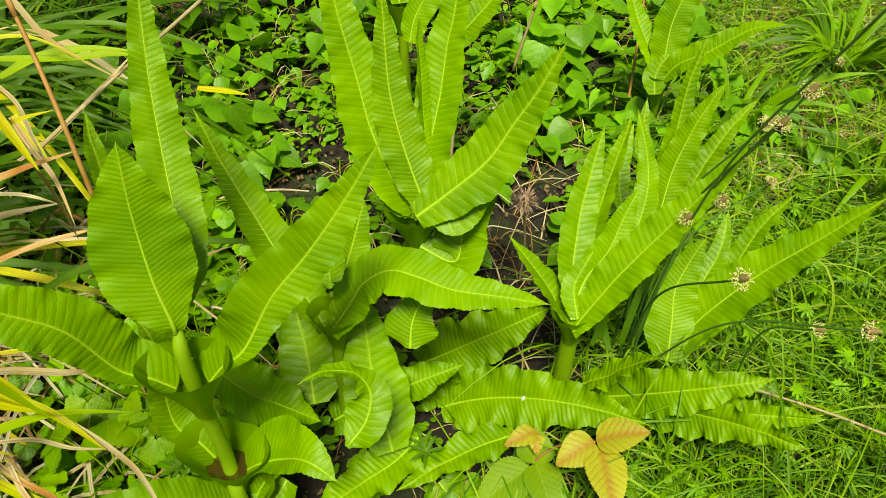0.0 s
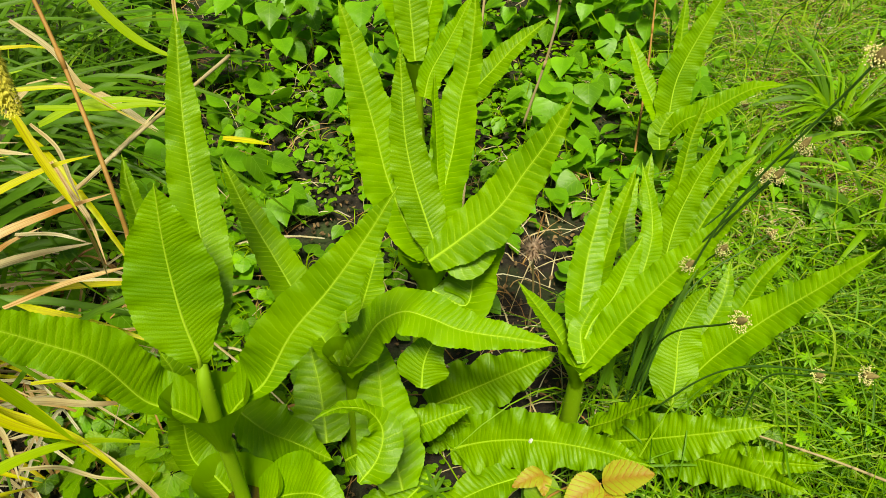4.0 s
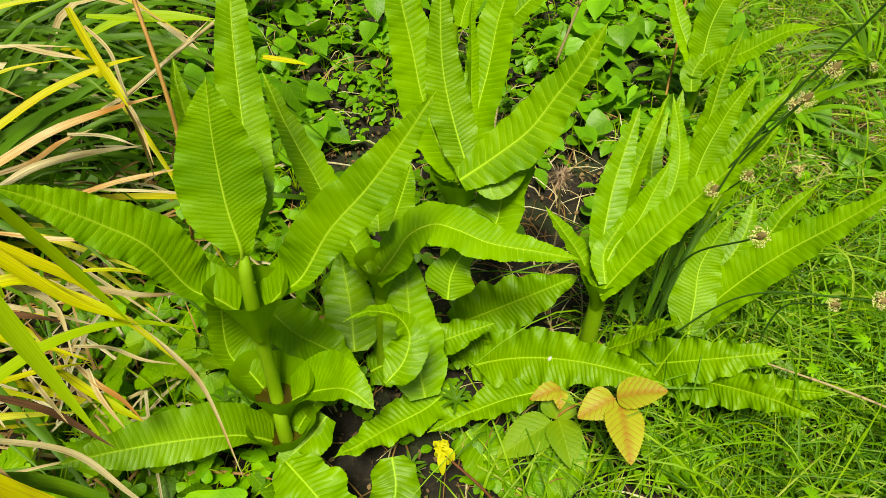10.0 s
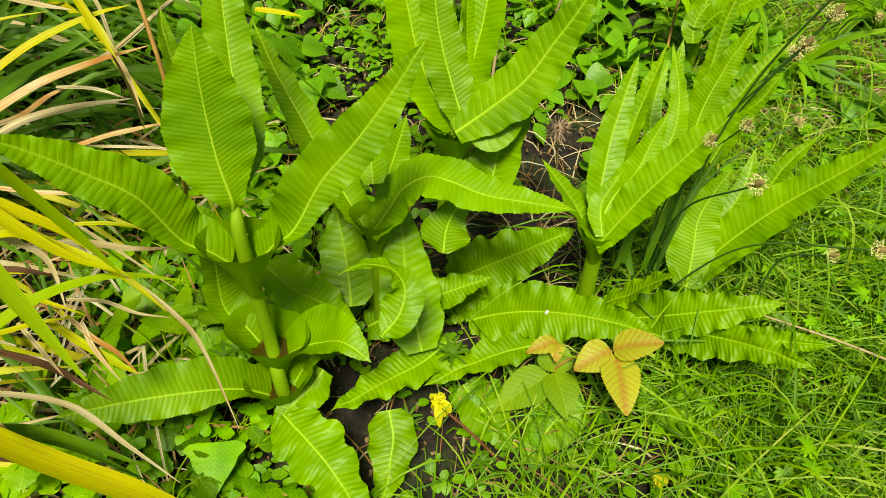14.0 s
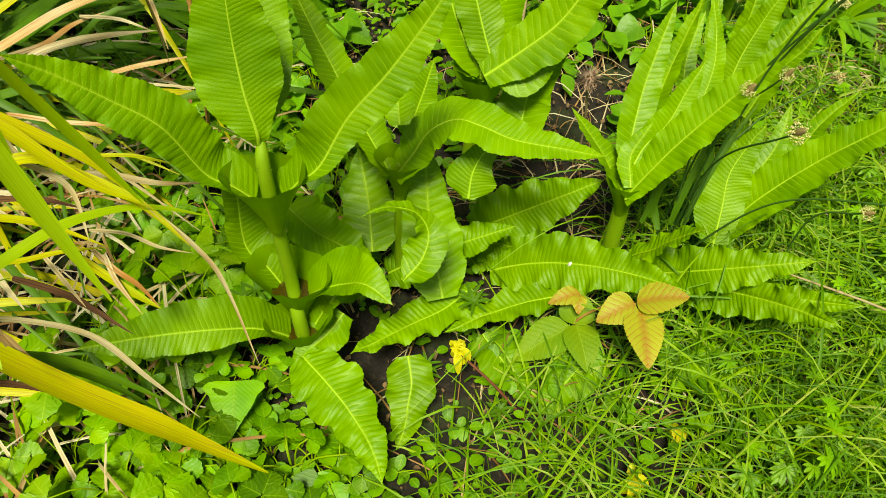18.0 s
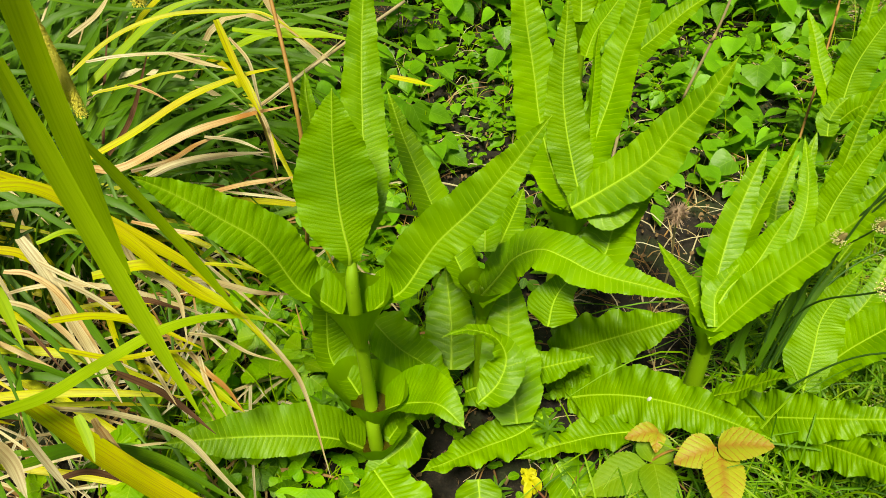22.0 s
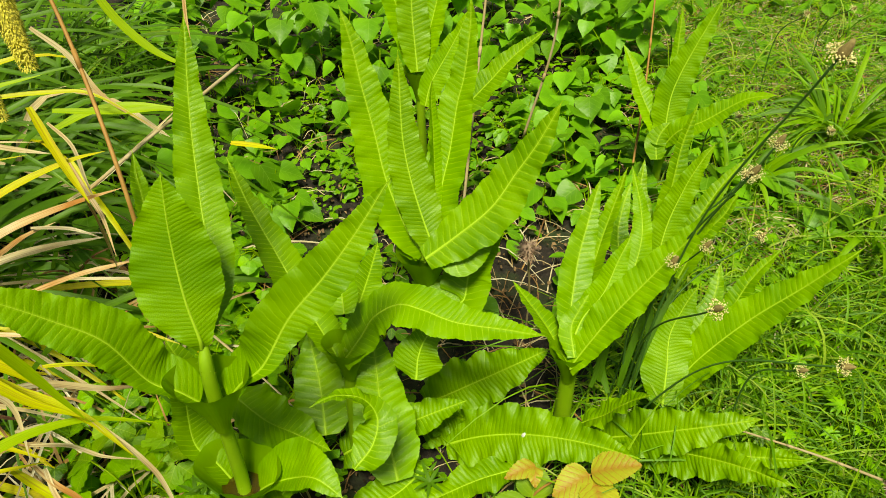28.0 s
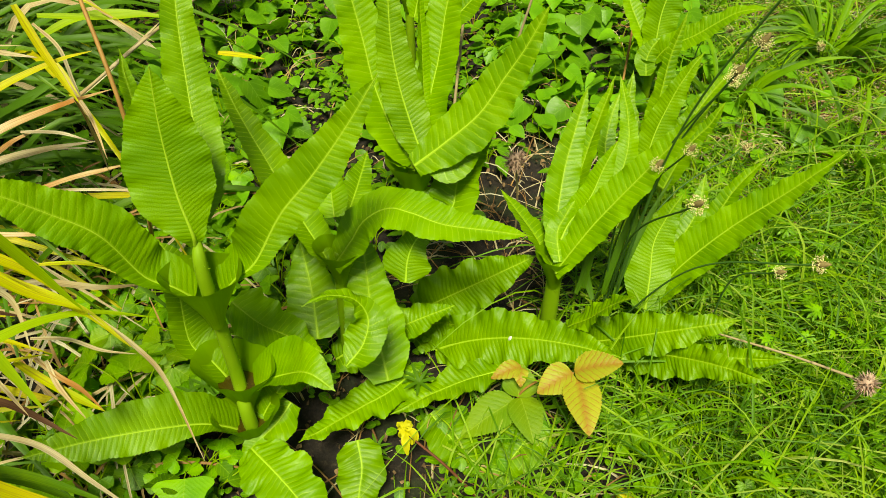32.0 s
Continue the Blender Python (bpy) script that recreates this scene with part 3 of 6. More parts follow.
def bramble_leaf(plant, base, tip, normal, width, material):
    """One toothed, pleated leaflet."""
    nu, nv = 40, 10
    a, t = np.asarray(base), np.asarray(tip)
    mid = (a + t) / 2 + np.asarray(normal) * 0.006
    path = bezier(a, 2 * mid - (a + t) / 2, t, nu)
    tan, nrm, side = frames_along(path, normal)
    s = np.r_[0, np.cumsum(np.linalg.norm(np.diff(path, axis=0), axis=1))]
    verts, uvs = [], []
    for i in range(nu):
        u = i / (nu - 1)
        half = width / 2 * (math.sin(math.pi * min(1, u ** 0.72 * 0.985 + 0.015)) ** 0.72) * (1.12 - 0.28 * u) * (1 + 0.035 * (1 if i % 2 else -1))
        for j in range(nv + 1):
            w = -1 + 2 * j / nv
            y = half * w
            pleat = 0.0011 * math.cos(2 * math.pi * (s[i] - 0.9 * abs(y)) / 0.0105) * abs(w)
            verts.append(path[i] + side[i] * y + nrm[i] * (0.26 * abs(y) - 0.12 * abs(y) * abs(w) + pleat))
            uvs.append((s[i], y))
    k = nv + 1
    faces = [(i * k + j, i * k + j + 1, (i + 1) * k + j + 1, (i + 1) * k + j) for i in range(nu - 1) for j in range(nv)]
    russet = material is RUSSET
    return part("leaf", mesh("leaf", verts, faces, uvs, material), plant, "russet and yellow young leaf" if russet else "yellow-green toothed leaf")


def bramble_stem(plant, points):
    path = smooth_path(points, 20)
    part("stem", tube("stem", path, np.linspace(0.0026, 0.0014, 20), BROWNSTEM, 7), plant, "reddish prickly stem")


def withered_flower(at, root, size):
    ob = thing("withered_flower", "withered yellow flower on a dark red stem", "flower", "withered yellow flowers", root)
    a, r = np.asarray(at), np.asarray(root)
    rng = random.Random(int(size * 1e4))
    path = smooth_path([(0, 0, -0.01), (a - r) * 0.5 + np.array([0, 0, 0.01]), a - r], 18)
    part("stem", tube("stem", path, np.linspace(0.0030, 0.0018, 18), DARKRED, 6), ob, "dark red stem")
    for k in range(13):
        ang, up = rng.uniform(0, 6.28), rng.uniform(-0.9, 0.7)
        d = np.array([math.cos(ang), math.sin(ang), up])
        e = a - r + d * size * rng.uniform(0.15, 0.7) + np.array([rng.uniform(-0.3, 0.3) * size, rng.uniform(-0.4, 0.2) * size, size * rng.uniform(-0.7, 0.2)])
        c = (a - r) + d * size * 0.6 + np.array([0, 0, size * rng.uniform(0.1, 0.9)])
        p = bezier(a - r, c, e, 9)
        w = size * rng.uniform(0.3, 0.7) * np.sin(np.linspace(0.15, 1, 9) * math.pi * 0.93)
        v, f, uv = ribbon_data(p, w, (rng.uniform(-1, 1), rng.uniform(-1, 0), 1), rng.uniform(-0.5, 0.8))
        part("petal", mesh("petal", v, f, uv, PETAL), ob)


def seedhead(at, radius):
    """A dry brown bur on a bent dead stalk."""
    ob = thing("seed_head", "dry brown spiky seed head on a dead stalk", "seed head", "dry seed heads", (at[0], at[1], 0))
    rng = random.Random(3)
    V, F = [], []
    c = np.array([0, 0, at[2]])
    for k in range(260):
        z = rng.uniform(-1, 1)
        a = rng.uniform(0, 6.28)
        d = np.array([math.sqrt(1 - z * z) * math.cos(a), math.sqrt(1 - z * z) * math.sin(a), z * 0.9])
        t = np.cross(d, (0.2, 0.3, 0.9)) * 0.0026
        o = len(V)
        V += [c + d * radius * 0.3 - t, c + d * radius * 0.3 + t, c + d * radius * rng.uniform(0.8, 1.1)]
        F.append((o, o + 1, o + 2))
    path = np.linspace(c - np.array([0, 0, radius * 0.5]), c + np.array([0, 0, radius * 0.5]), 7)
    v, f = tube_data(path, radius * np.array([0.1, 0.35, 0.46, 0.5, 0.46, 0.35, 0.1]), 9, len(V))
    part("bur", mesh("bur", V + list(v), F + f, None, SEEDHEAD), ob)
    part("stalk", tube("stalk", smooth_path([(0.02, 0.05, -0.01), (0.015, 0.02, at[2] * 0.5), c], 12), np.full(12, 0.0022), STRAW, 6), ob)


def cleavers(at, radius):
    ob = thing("cleavers", "green cleavers with whorls of narrow leaves", "plant", "cleavers", (at[0], at[1], 0))
    c = np.array([0, 0, at[2]])
    part("stem", tube("stem", smooth_path([(0.01, 0.02, -0.01), (0.006, 0.0, at[2] * 0.5), c], 10), np.full(10, 0.0012), SEDGE, 5), ob)
    for level, s in ((1.0, 1.0), (0.45, 1.25)):
        for k in range(7):
            a = 2 * math.pi * k / 7 + level
            d = np.array([math.cos(a), math.sin(a), 0.15])
            p0 = np.array([0.003 * level, 0, at[2] * level])
            path = bezier(p0, p0 + d * radius * s * 0.5 + np.array([0, 0, 0.004]), p0 + d * radius * s, 6)
            v, f, uv = ribbon_data(path, radius * 0.2 * np.array([0.4, 0.9, 1, 0.95, 0.7, 0.1]), (0, 0, 1), 0.2)
            part("leaf", mesh("leaf", v, f, uv, SEDGE), ob)


def single_leaf(at, size, turn):
    ob = thing("ground_leaf", "broad light green leaf on a short stalk", "leaf", "broad ground leaves", (at[0], at[1], 0))
    tilt = random.Random(int(at[0] * 999)).uniform(5, 25)
    m = flat_leaf("leaf", ivy_outline if size > 0.08 else heart_outline, size, LOBED, 0.12, 24, 0.015, int(size * 1e4) + turn)
    part("blade", m, ob, "", pose(0, 0, at[2], 0, tilt, turn))
    part("petiole", tube("petiole", smooth_path([(0.01, 0.01, -0.01), (0.004, 0, at[2] * 0.6), (0, 0, at[2])], 8), np.full(8, 0.0014), SEDGE_FRESH, 5), ob)


def fallen_leaf(at, size, turn, material, label):
    ob = thing("fallen_leaf", label, "leaf", "fallen leaves", at)
    part("blade", flat_leaf("blade", oval_outline, size, material, 0.35, 12, 0.05, turn), ob, "", pose(0, 0, 0.012, 8, 6, turn))
    part("petiole", tube("petiole", np.linspace((-0.4 * size, 0.1 * size, 0.004), (0, 0, 0.012), 5), np.full(5, 0.0009), material, 5), ob)

# ---- ground ----
def ground_height(x, y):
    return 0.012 * math.sin(3.1 * x + 1.0) * math.cos(2.3 * y) + 0.006 * math.sin(11 * x) * math.sin(9 * y + 1)


def build_ground():
    xs = np.r_[-300, -60, -12, -5, np.linspace(-2.6, 2.6, 105), 5, 12, 60, 300]
    ys = np.r_[-300, -60, -12, -4, np.linspace(-1.2, 4.2, 109), 6, 12, 60, 300]
    verts = [(x, y, ground_height(x, y) - 0.006 + (0.004 * noise.noise((x * 20, y * 20, 0)) if abs(x) < 3 else 0)) for y in ys for x in xs]
    n = len(xs)
    faces = [(j * n + i, j * n + i + 1, (j + 1) * n + i + 1, (j + 1) * n + i) for j in range(len(ys) - 1) for i in range(n - 1)]
    tagged(new("ground", mesh("ground", verts, faces, None, SOIL)), "dark bare soil with moss and leaf litter", "ground", kind="structure")


build_ground()


def grass_weight(x, y):
    """Where grass grows in the plan: to the right and in front."""
    edge = 0.0 + 0.40 * min(1, max(0, (y - 0.55) / 0.45)) + 0.35 * min(1, max(0, (y - 1.0) / 0.8))
    fade = min(1, max(0.0, 1 - max(x - 2.0, (y - 3.0) * 1.1, 0.35 - y) / 0.7 + 0.8 * noise.noise((x * 2.5, y * 2.5, 4.0)) * (max(x - 2.0, y - 3.0, 0.35 - y) > 0)))
    shade = 0.32 if x < 0.38 and 0.36 < y < 0.85 else 1.0
    return shade * fade * min(1, max(0.0, (x - edge) / 0.15 + 0.4)) * (1.0 if y < 1.25 else 0.38)


def scatter_blades(name, label, count, area, material, weight, hmin, hmax, wid, lean, seed, segs=4, arc=(0, 6.28)):
    rng = random.Random(seed)
    V, F, U = [], [], []
    off = made = tries = 0
    while made < count and tries < count * 12:
        tries += 1
        x, y = rng.uniform(area[0], area[1]), rng.uniform(area[2], area[3])
        if rng.random() > weight(x, y):
            continue
        h, a, l = rng.uniform(hmin, hmax), rng.uniform(*arc), rng.uniform(0.2, lean)
        d = np.array([math.cos(a), math.sin(a), 0])
        p0 = np.array([x, y, ground_height(x, y) - 0.005])
        c = p0 + np.array([0, 0, h]) + d * h * l * 0.3
        p1 = p0 + d * h * (0.3 + l) + np.array([0, 0, h * rng.uniform(0.35, 1.0) * max(0.15, 1.1 - 0.5 * l)])
        path = bezier(p0, c, p1, segs + 1)
        w = rng.uniform(0.6, 1.2) * wid * np.linspace(1, 0.12, segs + 1) ** 0.6
        v, f, uv = ribbon_data(path, w, (math.sin(a * 3) * 0.5, -0.5, 0.7), 0.3, off)
        V.append(v), F.extend(f), U.append(uv)
        off += len(v)
        made += 1
    ob = new(name, mesh(name, np.concatenate(V), F, np.concatenate(U), material))
    return tagged(ob, label, "grass", kind="stuff")


scatter_blades("grass", "fresh green meadow grass, fine and tangled", 26000, (-0.15, 2.7, -0.1, 3.7), GRASS, grass_weight, 0.04, 0.14, 0.0046, 1.9, 5)
scatter_blades("grass_thatch", "dry straw-coloured grass litter on the soil", 8500, (-0.9, 2.3, 0.3, 3.0), STRAW, lambda x, y: 0.07 + 0.90 * (x > 0.60 + 0.1 * math.sin(4 * y) and y > 1.25) + 0.14 * (0.0 < x < 0.5 and 0.85 < y < 1.7), 0.03, 0.09, 0.0034, 3.5, 6, 4)
scatter_blades("long_grass", "long thin green grass leaning over", 1350, (-0.1, 2.3, 0.15, 2.9), GRASS, grass_weight, 0.14, 0.30, 0.0046, 1.8, 7, 7)


def build_litter():
    rng = random.Random(12)
    V, F = [], []
    for _ in range(7000):
        x, y = rng.uniform(-1.0, 0.9), rng.uniform(0.4, 2.4)
        s, a = rng.uniform(0.0015, 0.006), rng.uniform(0, 6.28)
        z = ground_height(x, y) + 0.004
        o = len(V)
        for k in range(6):
            b = a + k * math.pi / 3
            r = s * rng.uniform(0.5, 1.1) * (1.0 if k % 3 else 1.5)
            V.append((x + r * math.cos(b), y + r * math.sin(b), z + rng.uniform(0, 0.012)))
        F += [(o, o + 1, o + 2, o + 3), (o, o + 3, o + 4, o + 5)]
    tagged(new("leaf_litter", mesh("leaf_litter", V, F, None, LITTER, False)), "brown dead leaves and twigs on soil", "leaf litter", kind="stuff")


build_litter()

# ---- teasel plants ----
plant_a = teasel("tall leafy green teasel with rainwater in its leaf cups")
stem(plant_a, [(-0.235, 0.600, -0.020), (-0.243, 0.605, 0.140), (-0.249, 0.628, 0.225), (-0.247, 0.620, 0.440), (-0.247, 0.636, 0.498)], 0.0105)
spine_leaf(plant_a, [(-0.234, 0.558, 0.121), (-0.202, 0.525, 0.127), (-0.164, 0.485, 0.126), (-0.130, 0.443, 0.121), (-0.107, 0.405, 0.116), (-0.094, 0.369, 0.109)], (-0.074, -0.044, 0.996), 0.095, fold=0.12, crinkle=1.7, pitch=1.10)
spine_leaf(plant_a, [(-0.248, 0.629, 0.493), (-0.247, 0.629, 0.513), (-0.258, 0.647, 0.557), (-0.265, 0.668, 0.607), (-0.267, 0.684, 0.654), (-0.266, 0.702, 0.705)], (0.271, -0.415, 0.868), 0.103, fold=-0.1, profile=BROAD, pitch=0.68)
spine_leaf(plant_a, [(-0.250, 0.664, 0.501), (-0.247, 0.707, 0.529), (-0.253, 0.746, 0.562), (-0.263, 0.789, 0.604), (-0.272, 0.844, 0.672), (-0.275, 0.888, 0.730), (-0.275, 0.928, 0.793)], (0.313, -0.209, 0.927), 0.065, fold=0.2, pitch=0.85)
spine_leaf(plant_a, [(-0.265, 0.670, 0.484), (-0.299, 0.717, 0.521), (-0.326, 0.767, 0.566), (-0.346, 0.812, 0.607), (-0.358, 0.849, 0.640)], (0.634, -0.019, 0.773), 0.050, fold=0.4)
leaf(plant_a, (-0.263, 0.619, 0.428), (-0.372, 0.611, 0.572), (-0.458, 0.559, 0.669), (0.674, -0.624, 0.395), 0.085, node=(-0.247, 0.616, 0.440), size=1.15, pitch=1.15)
leaf(plant_a, (-0.232, 0.613, 0.451), (-0.119, 0.664, 0.516), (-0.014, 0.728, 0.675), (0.047, -0.906, 0.420), 0.086, node=(-0.247, 0.616, 0.440), size=1.15, pitch=1.05)
leaf(plant_a, (-0.248, 0.623, 0.255), (-0.191, 0.622, 0.311), (-0.090, 0.555, 0.276), (-0.183, -0.129, 0.975), 0.115, node=(-0.249, 0.628, 0.225), size=1.40)
leaf(plant_a, (-0.262, 0.648, 0.235), (-0.300, 0.690, 0.290), (-0.345, 0.735, 0.400), (0.60, -0.45, 0.60), 0.105, node=(-0.249, 0.628, 0.225), size=1.40)
leaf(plant_a, (-0.253, 0.588, 0.148), (-0.369, 0.564, 0.191), (-0.517, 0.485, 0.235), (0.430, -0.437, 0.790), 0.100, node=(-0.243, 0.605, 0.140), size=1.15)
leaf(plant_a, (-0.254, 0.603, 0.115), (-0.219, 0.644, 0.087), (-0.151, 0.741, 0.076), (0.767, -0.445, 0.461), 0.060, node=(-0.243, 0.605, 0.140), size=1.15)
plant_d = teasel("young green teasel with a drooping crinkled leaf")
stem(plant_d, [(-0.105, 0.800, -0.020), (-0.104, 0.796, 0.150), (-0.100, 0.789, 0.312)], 0.011)
spine_leaf(plant_d, [(-0.077, 0.596, 0.073), (-0.069, 0.556, 0.058), (-0.072, 0.521, 0.049), (-0.075, 0.487, 0.041), (-0.085, 0.453, 0.035)], (-0.001, 0.009, 1.000), 0.078, fold=0.12, crinkle=1.6, pitch=1.10)
spine_leaf(plant_d, [(0.016, 0.714, 0.098), (-0.023, 0.673, 0.098), (-0.071, 0.638, 0.104), (-0.116, 0.602, 0.112), (-0.162, 0.565, 0.123)], (0.079, 0.054, 0.995), 0.077, fold=0.2, crinkle=1.5, pitch=1.10)
spine_leaf(plant_d, [(0.165, 0.705, 0.105), (0.105, 0.683, 0.111), (0.046, 0.654, 0.115), (-0.022, 0.615, 0.117)], (0.010, 0.045, 0.999), 0.061, fold=0.25, crinkle=1.4, pitch=1.10)
spine_leaf(plant_d, [(-0.182, 0.638, 0.123), (-0.203, 0.609, 0.109), (-0.231, 0.581, 0.098), (-0.249, 0.551, 0.085)], (0.152, 0.057, 0.987), 0.070, crinkle=1.5, pitch=1.10)
spine_leaf(plant_d, [(0.042, 0.658, 0.050), (0.077, 0.617, 0.035), (0.112, 0.576, 0.022), (0.131, 0.546, 0.017)], (-0.001, -0.022, 1.000), 0.088, fold=0.1, crinkle=1.4, pitch=1.10)
spine_leaf(plant_d, [(0.226, 0.632, 0.057), (0.195, 0.600, 0.043), (0.165, 0.567, 0.032), (0.135, 0.530, 0.020)], (0.070, -0.058, 0.996), 0.085, fold=0.1, crinkle=1.4, pitch=1.10)
leaf_cup(plant_d, np.array([-0.1, 0.788, 0.312]), np.array([0.949, -0.316, 0]), 0.85)
spine_leaf(plant_d, [(-0.106, 0.775, 0.295), (-0.079, 0.790, 0.331), (-0.055, 0.802, 0.367), (-0.018, 0.802, 0.392), (0.019, 0.783, 0.399), (0.067, 0.756, 0.400), (0.137, 0.731, 0.410), (0.188, 0.706, 0.422)], (0.054, -0.092, 0.994), 0.083, turn=(-0.246, -0.260, 0.934), fold=0.15, profile=CLASP, pitch=1.10)
spine_leaf(plant_d, [(-0.110, 0.775, 0.295), (-0.137, 0.818, 0.309), (-0.169, 0.864, 0.331), (-0.216, 0.928, 0.381), (-0.262, 0.987, 0.436), (-0.300, 1.044, 0.496)], (0.417, -0.123, 0.900), 0.077, profile=CLASP, pitch=1.10)
spine_leaf(plant_d, [(0.006, 0.751, 0.280), (0.010, 0.771, 0.311), (0.023, 0.785, 0.338), (0.052, 0.800, 0.367)], (-0.192, -0.566, 0.802), 0.082, fold=-0.15, pitch=0.75, profile=HOOK)
spine_leaf(plant_d, [(-0.083, 0.624, 0.237), (-0.057, 0.647, 0.261), (-0.049, 0.674, 0.290), (-0.069, 0.689, 0.315), (-0.105, 0.686, 0.327), (-0.142, 0.666, 0.327)], (0.169, -0.200, 0.965), 0.063, turn=(-0.123, 0.545, 0.829), fold=0.2, crinkle=1.2, profile=HOOK, pitch=1.10)
spine_leaf(plant_d, [(-0.026, 0.675, 0.123), (-0.051, 0.757, 0.196), (-0.059, 0.800, 0.245), (-0.067, 0.849, 0.305)], (0.110, -0.282, 0.953), 0.101, fold=-0.1, pitch=1.65)
spine_leaf(plant_d, [(-0.149, 0.764, 0.123), (-0.159, 0.824, 0.172), (-0.171, 0.866, 0.211), (-0.181, 0.893, 0.239)], (0.164, -0.324, 0.932), 0.097, fold=-0.1, pitch=1.65)
spine_leaf(plant_d, [(-0.272, 0.750, 0.242), (-0.231, 0.736, 0.203), (-0.188, 0.732, 0.173), (-0.135, 0.722, 0.140)], (0.116, -0.077, 0.990), 0.098, crinkle=1.3, pitch=1.10)
spine_leaf(plant_d, [(-0.096, 0.780, 0.396), (-0.100, 0.804, 0.423), (-0.106, 0.825, 0.448), (-0.104, 0.843, 0.469)], (0.251, -0.455, 0.855), 0.051, fold=-0.2, pitch=0.75)
leaf(plant_d, (-0.093, 0.836, 0.322), (-0.070, 0.945, 0.326), (-0.060, 1.001, 0.345), (0.218, -0.184, 0.958), 0.060, base=0.4)
leaf(plant_d, (-0.129, 0.787, 0.032), (-0.055, 0.787, 0.101), (0.088, 0.792, 0.174), (-0.468, -0.489, 0.736), 0.090, base=0.6, crinkle=1.6)
leaf(plant_d, (0.021, 0.870, 0.066), (0.116, 0.860, 0.142), (0.230, 0.855, 0.228), (-0.467, -0.704, 0.534), 0.105, base=0.4, crinkle=1.6)
leaf(plant_d, (0.054, 0.800, 0.036), (0.179, 0.776, 0.145), (0.347, 0.659, 0.194), (-0.584, -0.478, 0.656), 0.105, base=0.4, crinkle=1.6)
leaf(plant_d, (0.013, 0.836, 0.012), (0.032, 0.845, 0.076), (0.090, 0.817, 0.091), (-0.601, -0.671, 0.434), 0.090, base=0.5, crinkle=1.6)
plant_b = teasel("large green teasel with upright ribbed leaves")
stem(plant_b, [(0.000, 1.030, -0.020), (0.010, 0.995, 0.200), (0.022, 0.952, 0.355)], 0.013)
leaf_cup(plant_b, np.array([0.022, 0.95, 0.352]), np.array([0.976, 0.217, 0]), 1.10)
spine_leaf(plant_b, [(0.020, 0.956, 0.354), (-0.010, 0.983, 0.392), (-0.041, 1.028, 0.459), (-0.058, 1.066, 0.524), (-0.076, 1.099, 0.590), (-0.089, 1.124, 0.648), (-0.106, 1.144, 0.707)], (0.291, -0.356, 0.888), 0.093, turn=(0.257, -0.728, 0.636), pitch=1.20)
spine_leaf(plant_b, [(0.037, 0.938, 0.379), (0.019, 0.967, 0.422), (-0.000, 1.003, 0.477), (-0.011, 1.034, 0.533), (-0.014, 1.067, 0.597), (-0.015, 1.092, 0.656)], (-0.273, -0.348, 0.897), 0.069, fold=-0.25, pitch=0.88)
spine_leaf(plant_b, [(0.041, 0.998, 0.371), (0.040, 1.046, 0.432), (0.038, 1.096, 0.503), (0.036, 1.121, 0.544), (0.038, 1.144, 0.584)], (0.689, -0.310, 0.655), 0.045, fold=0.5, pitch=0.88)
spine_leaf(plant_b, [(0.039, 0.999, 0.357), (0.050, 1.046, 0.420), (0.066, 1.084, 0.476), (0.079, 1.123, 0.542), (0.091, 1.144, 0.583), (0.100, 1.172, 0.642), (0.104, 1.197, 0.701)], (-0.274, -0.365, 0.890), 0.080, pitch=1.20)
spine_leaf(plant_b, [(0.022, 0.922, 0.375), (0.073, 0.932, 0.414), (0.127, 0.944, 0.461), (0.165, 0.960, 0.516), (0.197, 0.969, 0.567), (0.228, 0.982, 0.628)], (-0.334, -0.517, 0.788), 0.094, fold=-0.12, profile=CLASP, pitch=1.65)
spine_leaf(plant_b, [(0.027, 0.933, 0.299), (0.080, 0.910, 0.286), (0.095, 0.940, 0.323), (0.115, 0.968, 0.363), (0.154, 1.005, 0.419), (0.201, 1.033, 0.474)], (-0.158, -0.114, 0.981), 0.089, fold=0.3, pitch=1.20)
spine_leaf(plant_b, [(0.023, 0.941, 0.351), (0.013, 0.953, 0.347), (-0.006, 0.976, 0.353), (-0.021, 1.011, 0.375), (-0.034, 1.044, 0.396)], (0.575, -0.304, 0.760), 0.058, fold=0.3, pitch=1.20)
spine_leaf(plant_b, [(0.037, 0.934, 0.389), (0.082, 0.914, 0.380), (0.119, 0.925, 0.407), (0.137, 0.930, 0.426)], (-0.024, -0.605, 0.796), 0.055, fold=-0.2, profile=CLASP, pitch=1.20)
plant_b2 = teasel("green teasel standing behind, with upright leaves")
stem(plant_b2, [(0.020, 1.540, -0.020), (0.014, 1.535, 0.200), (0.010, 1.530, 0.385)], 0.011)
leaf_cup(plant_b2, np.array([0.01, 1.53, 0.385]), np.array([0.994, 0.110, 0]), 0.80)
spine_leaf(plant_b2, [(0.010, 1.545, 0.379), (-0.007, 1.574, 0.434), (-0.034, 1.604, 0.501), (-0.062, 1.635, 0.577), (-0.084, 1.662, 0.653)], (0.333, -0.544, 0.770), 0.079, pitch=1.20)
spine_leaf(plant_b2, [(0.007, 1.519, 0.394), (0.003, 1.541, 0.437), (-0.003, 1.577, 0.512), (-0.003, 1.616, 0.609), (0.007, 1.645, 0.692)], (0.086, -0.573, 0.815), 0.072, pitch=1.20)
spine_leaf(plant_b2, [(0.012, 1.536, 0.384), (0.027, 1.564, 0.439), (0.050, 1.599, 0.515), (0.073, 1.633, 0.601), (0.091, 1.658, 0.676)], (-0.341, -0.539, 0.770), 0.068, pitch=1.20)
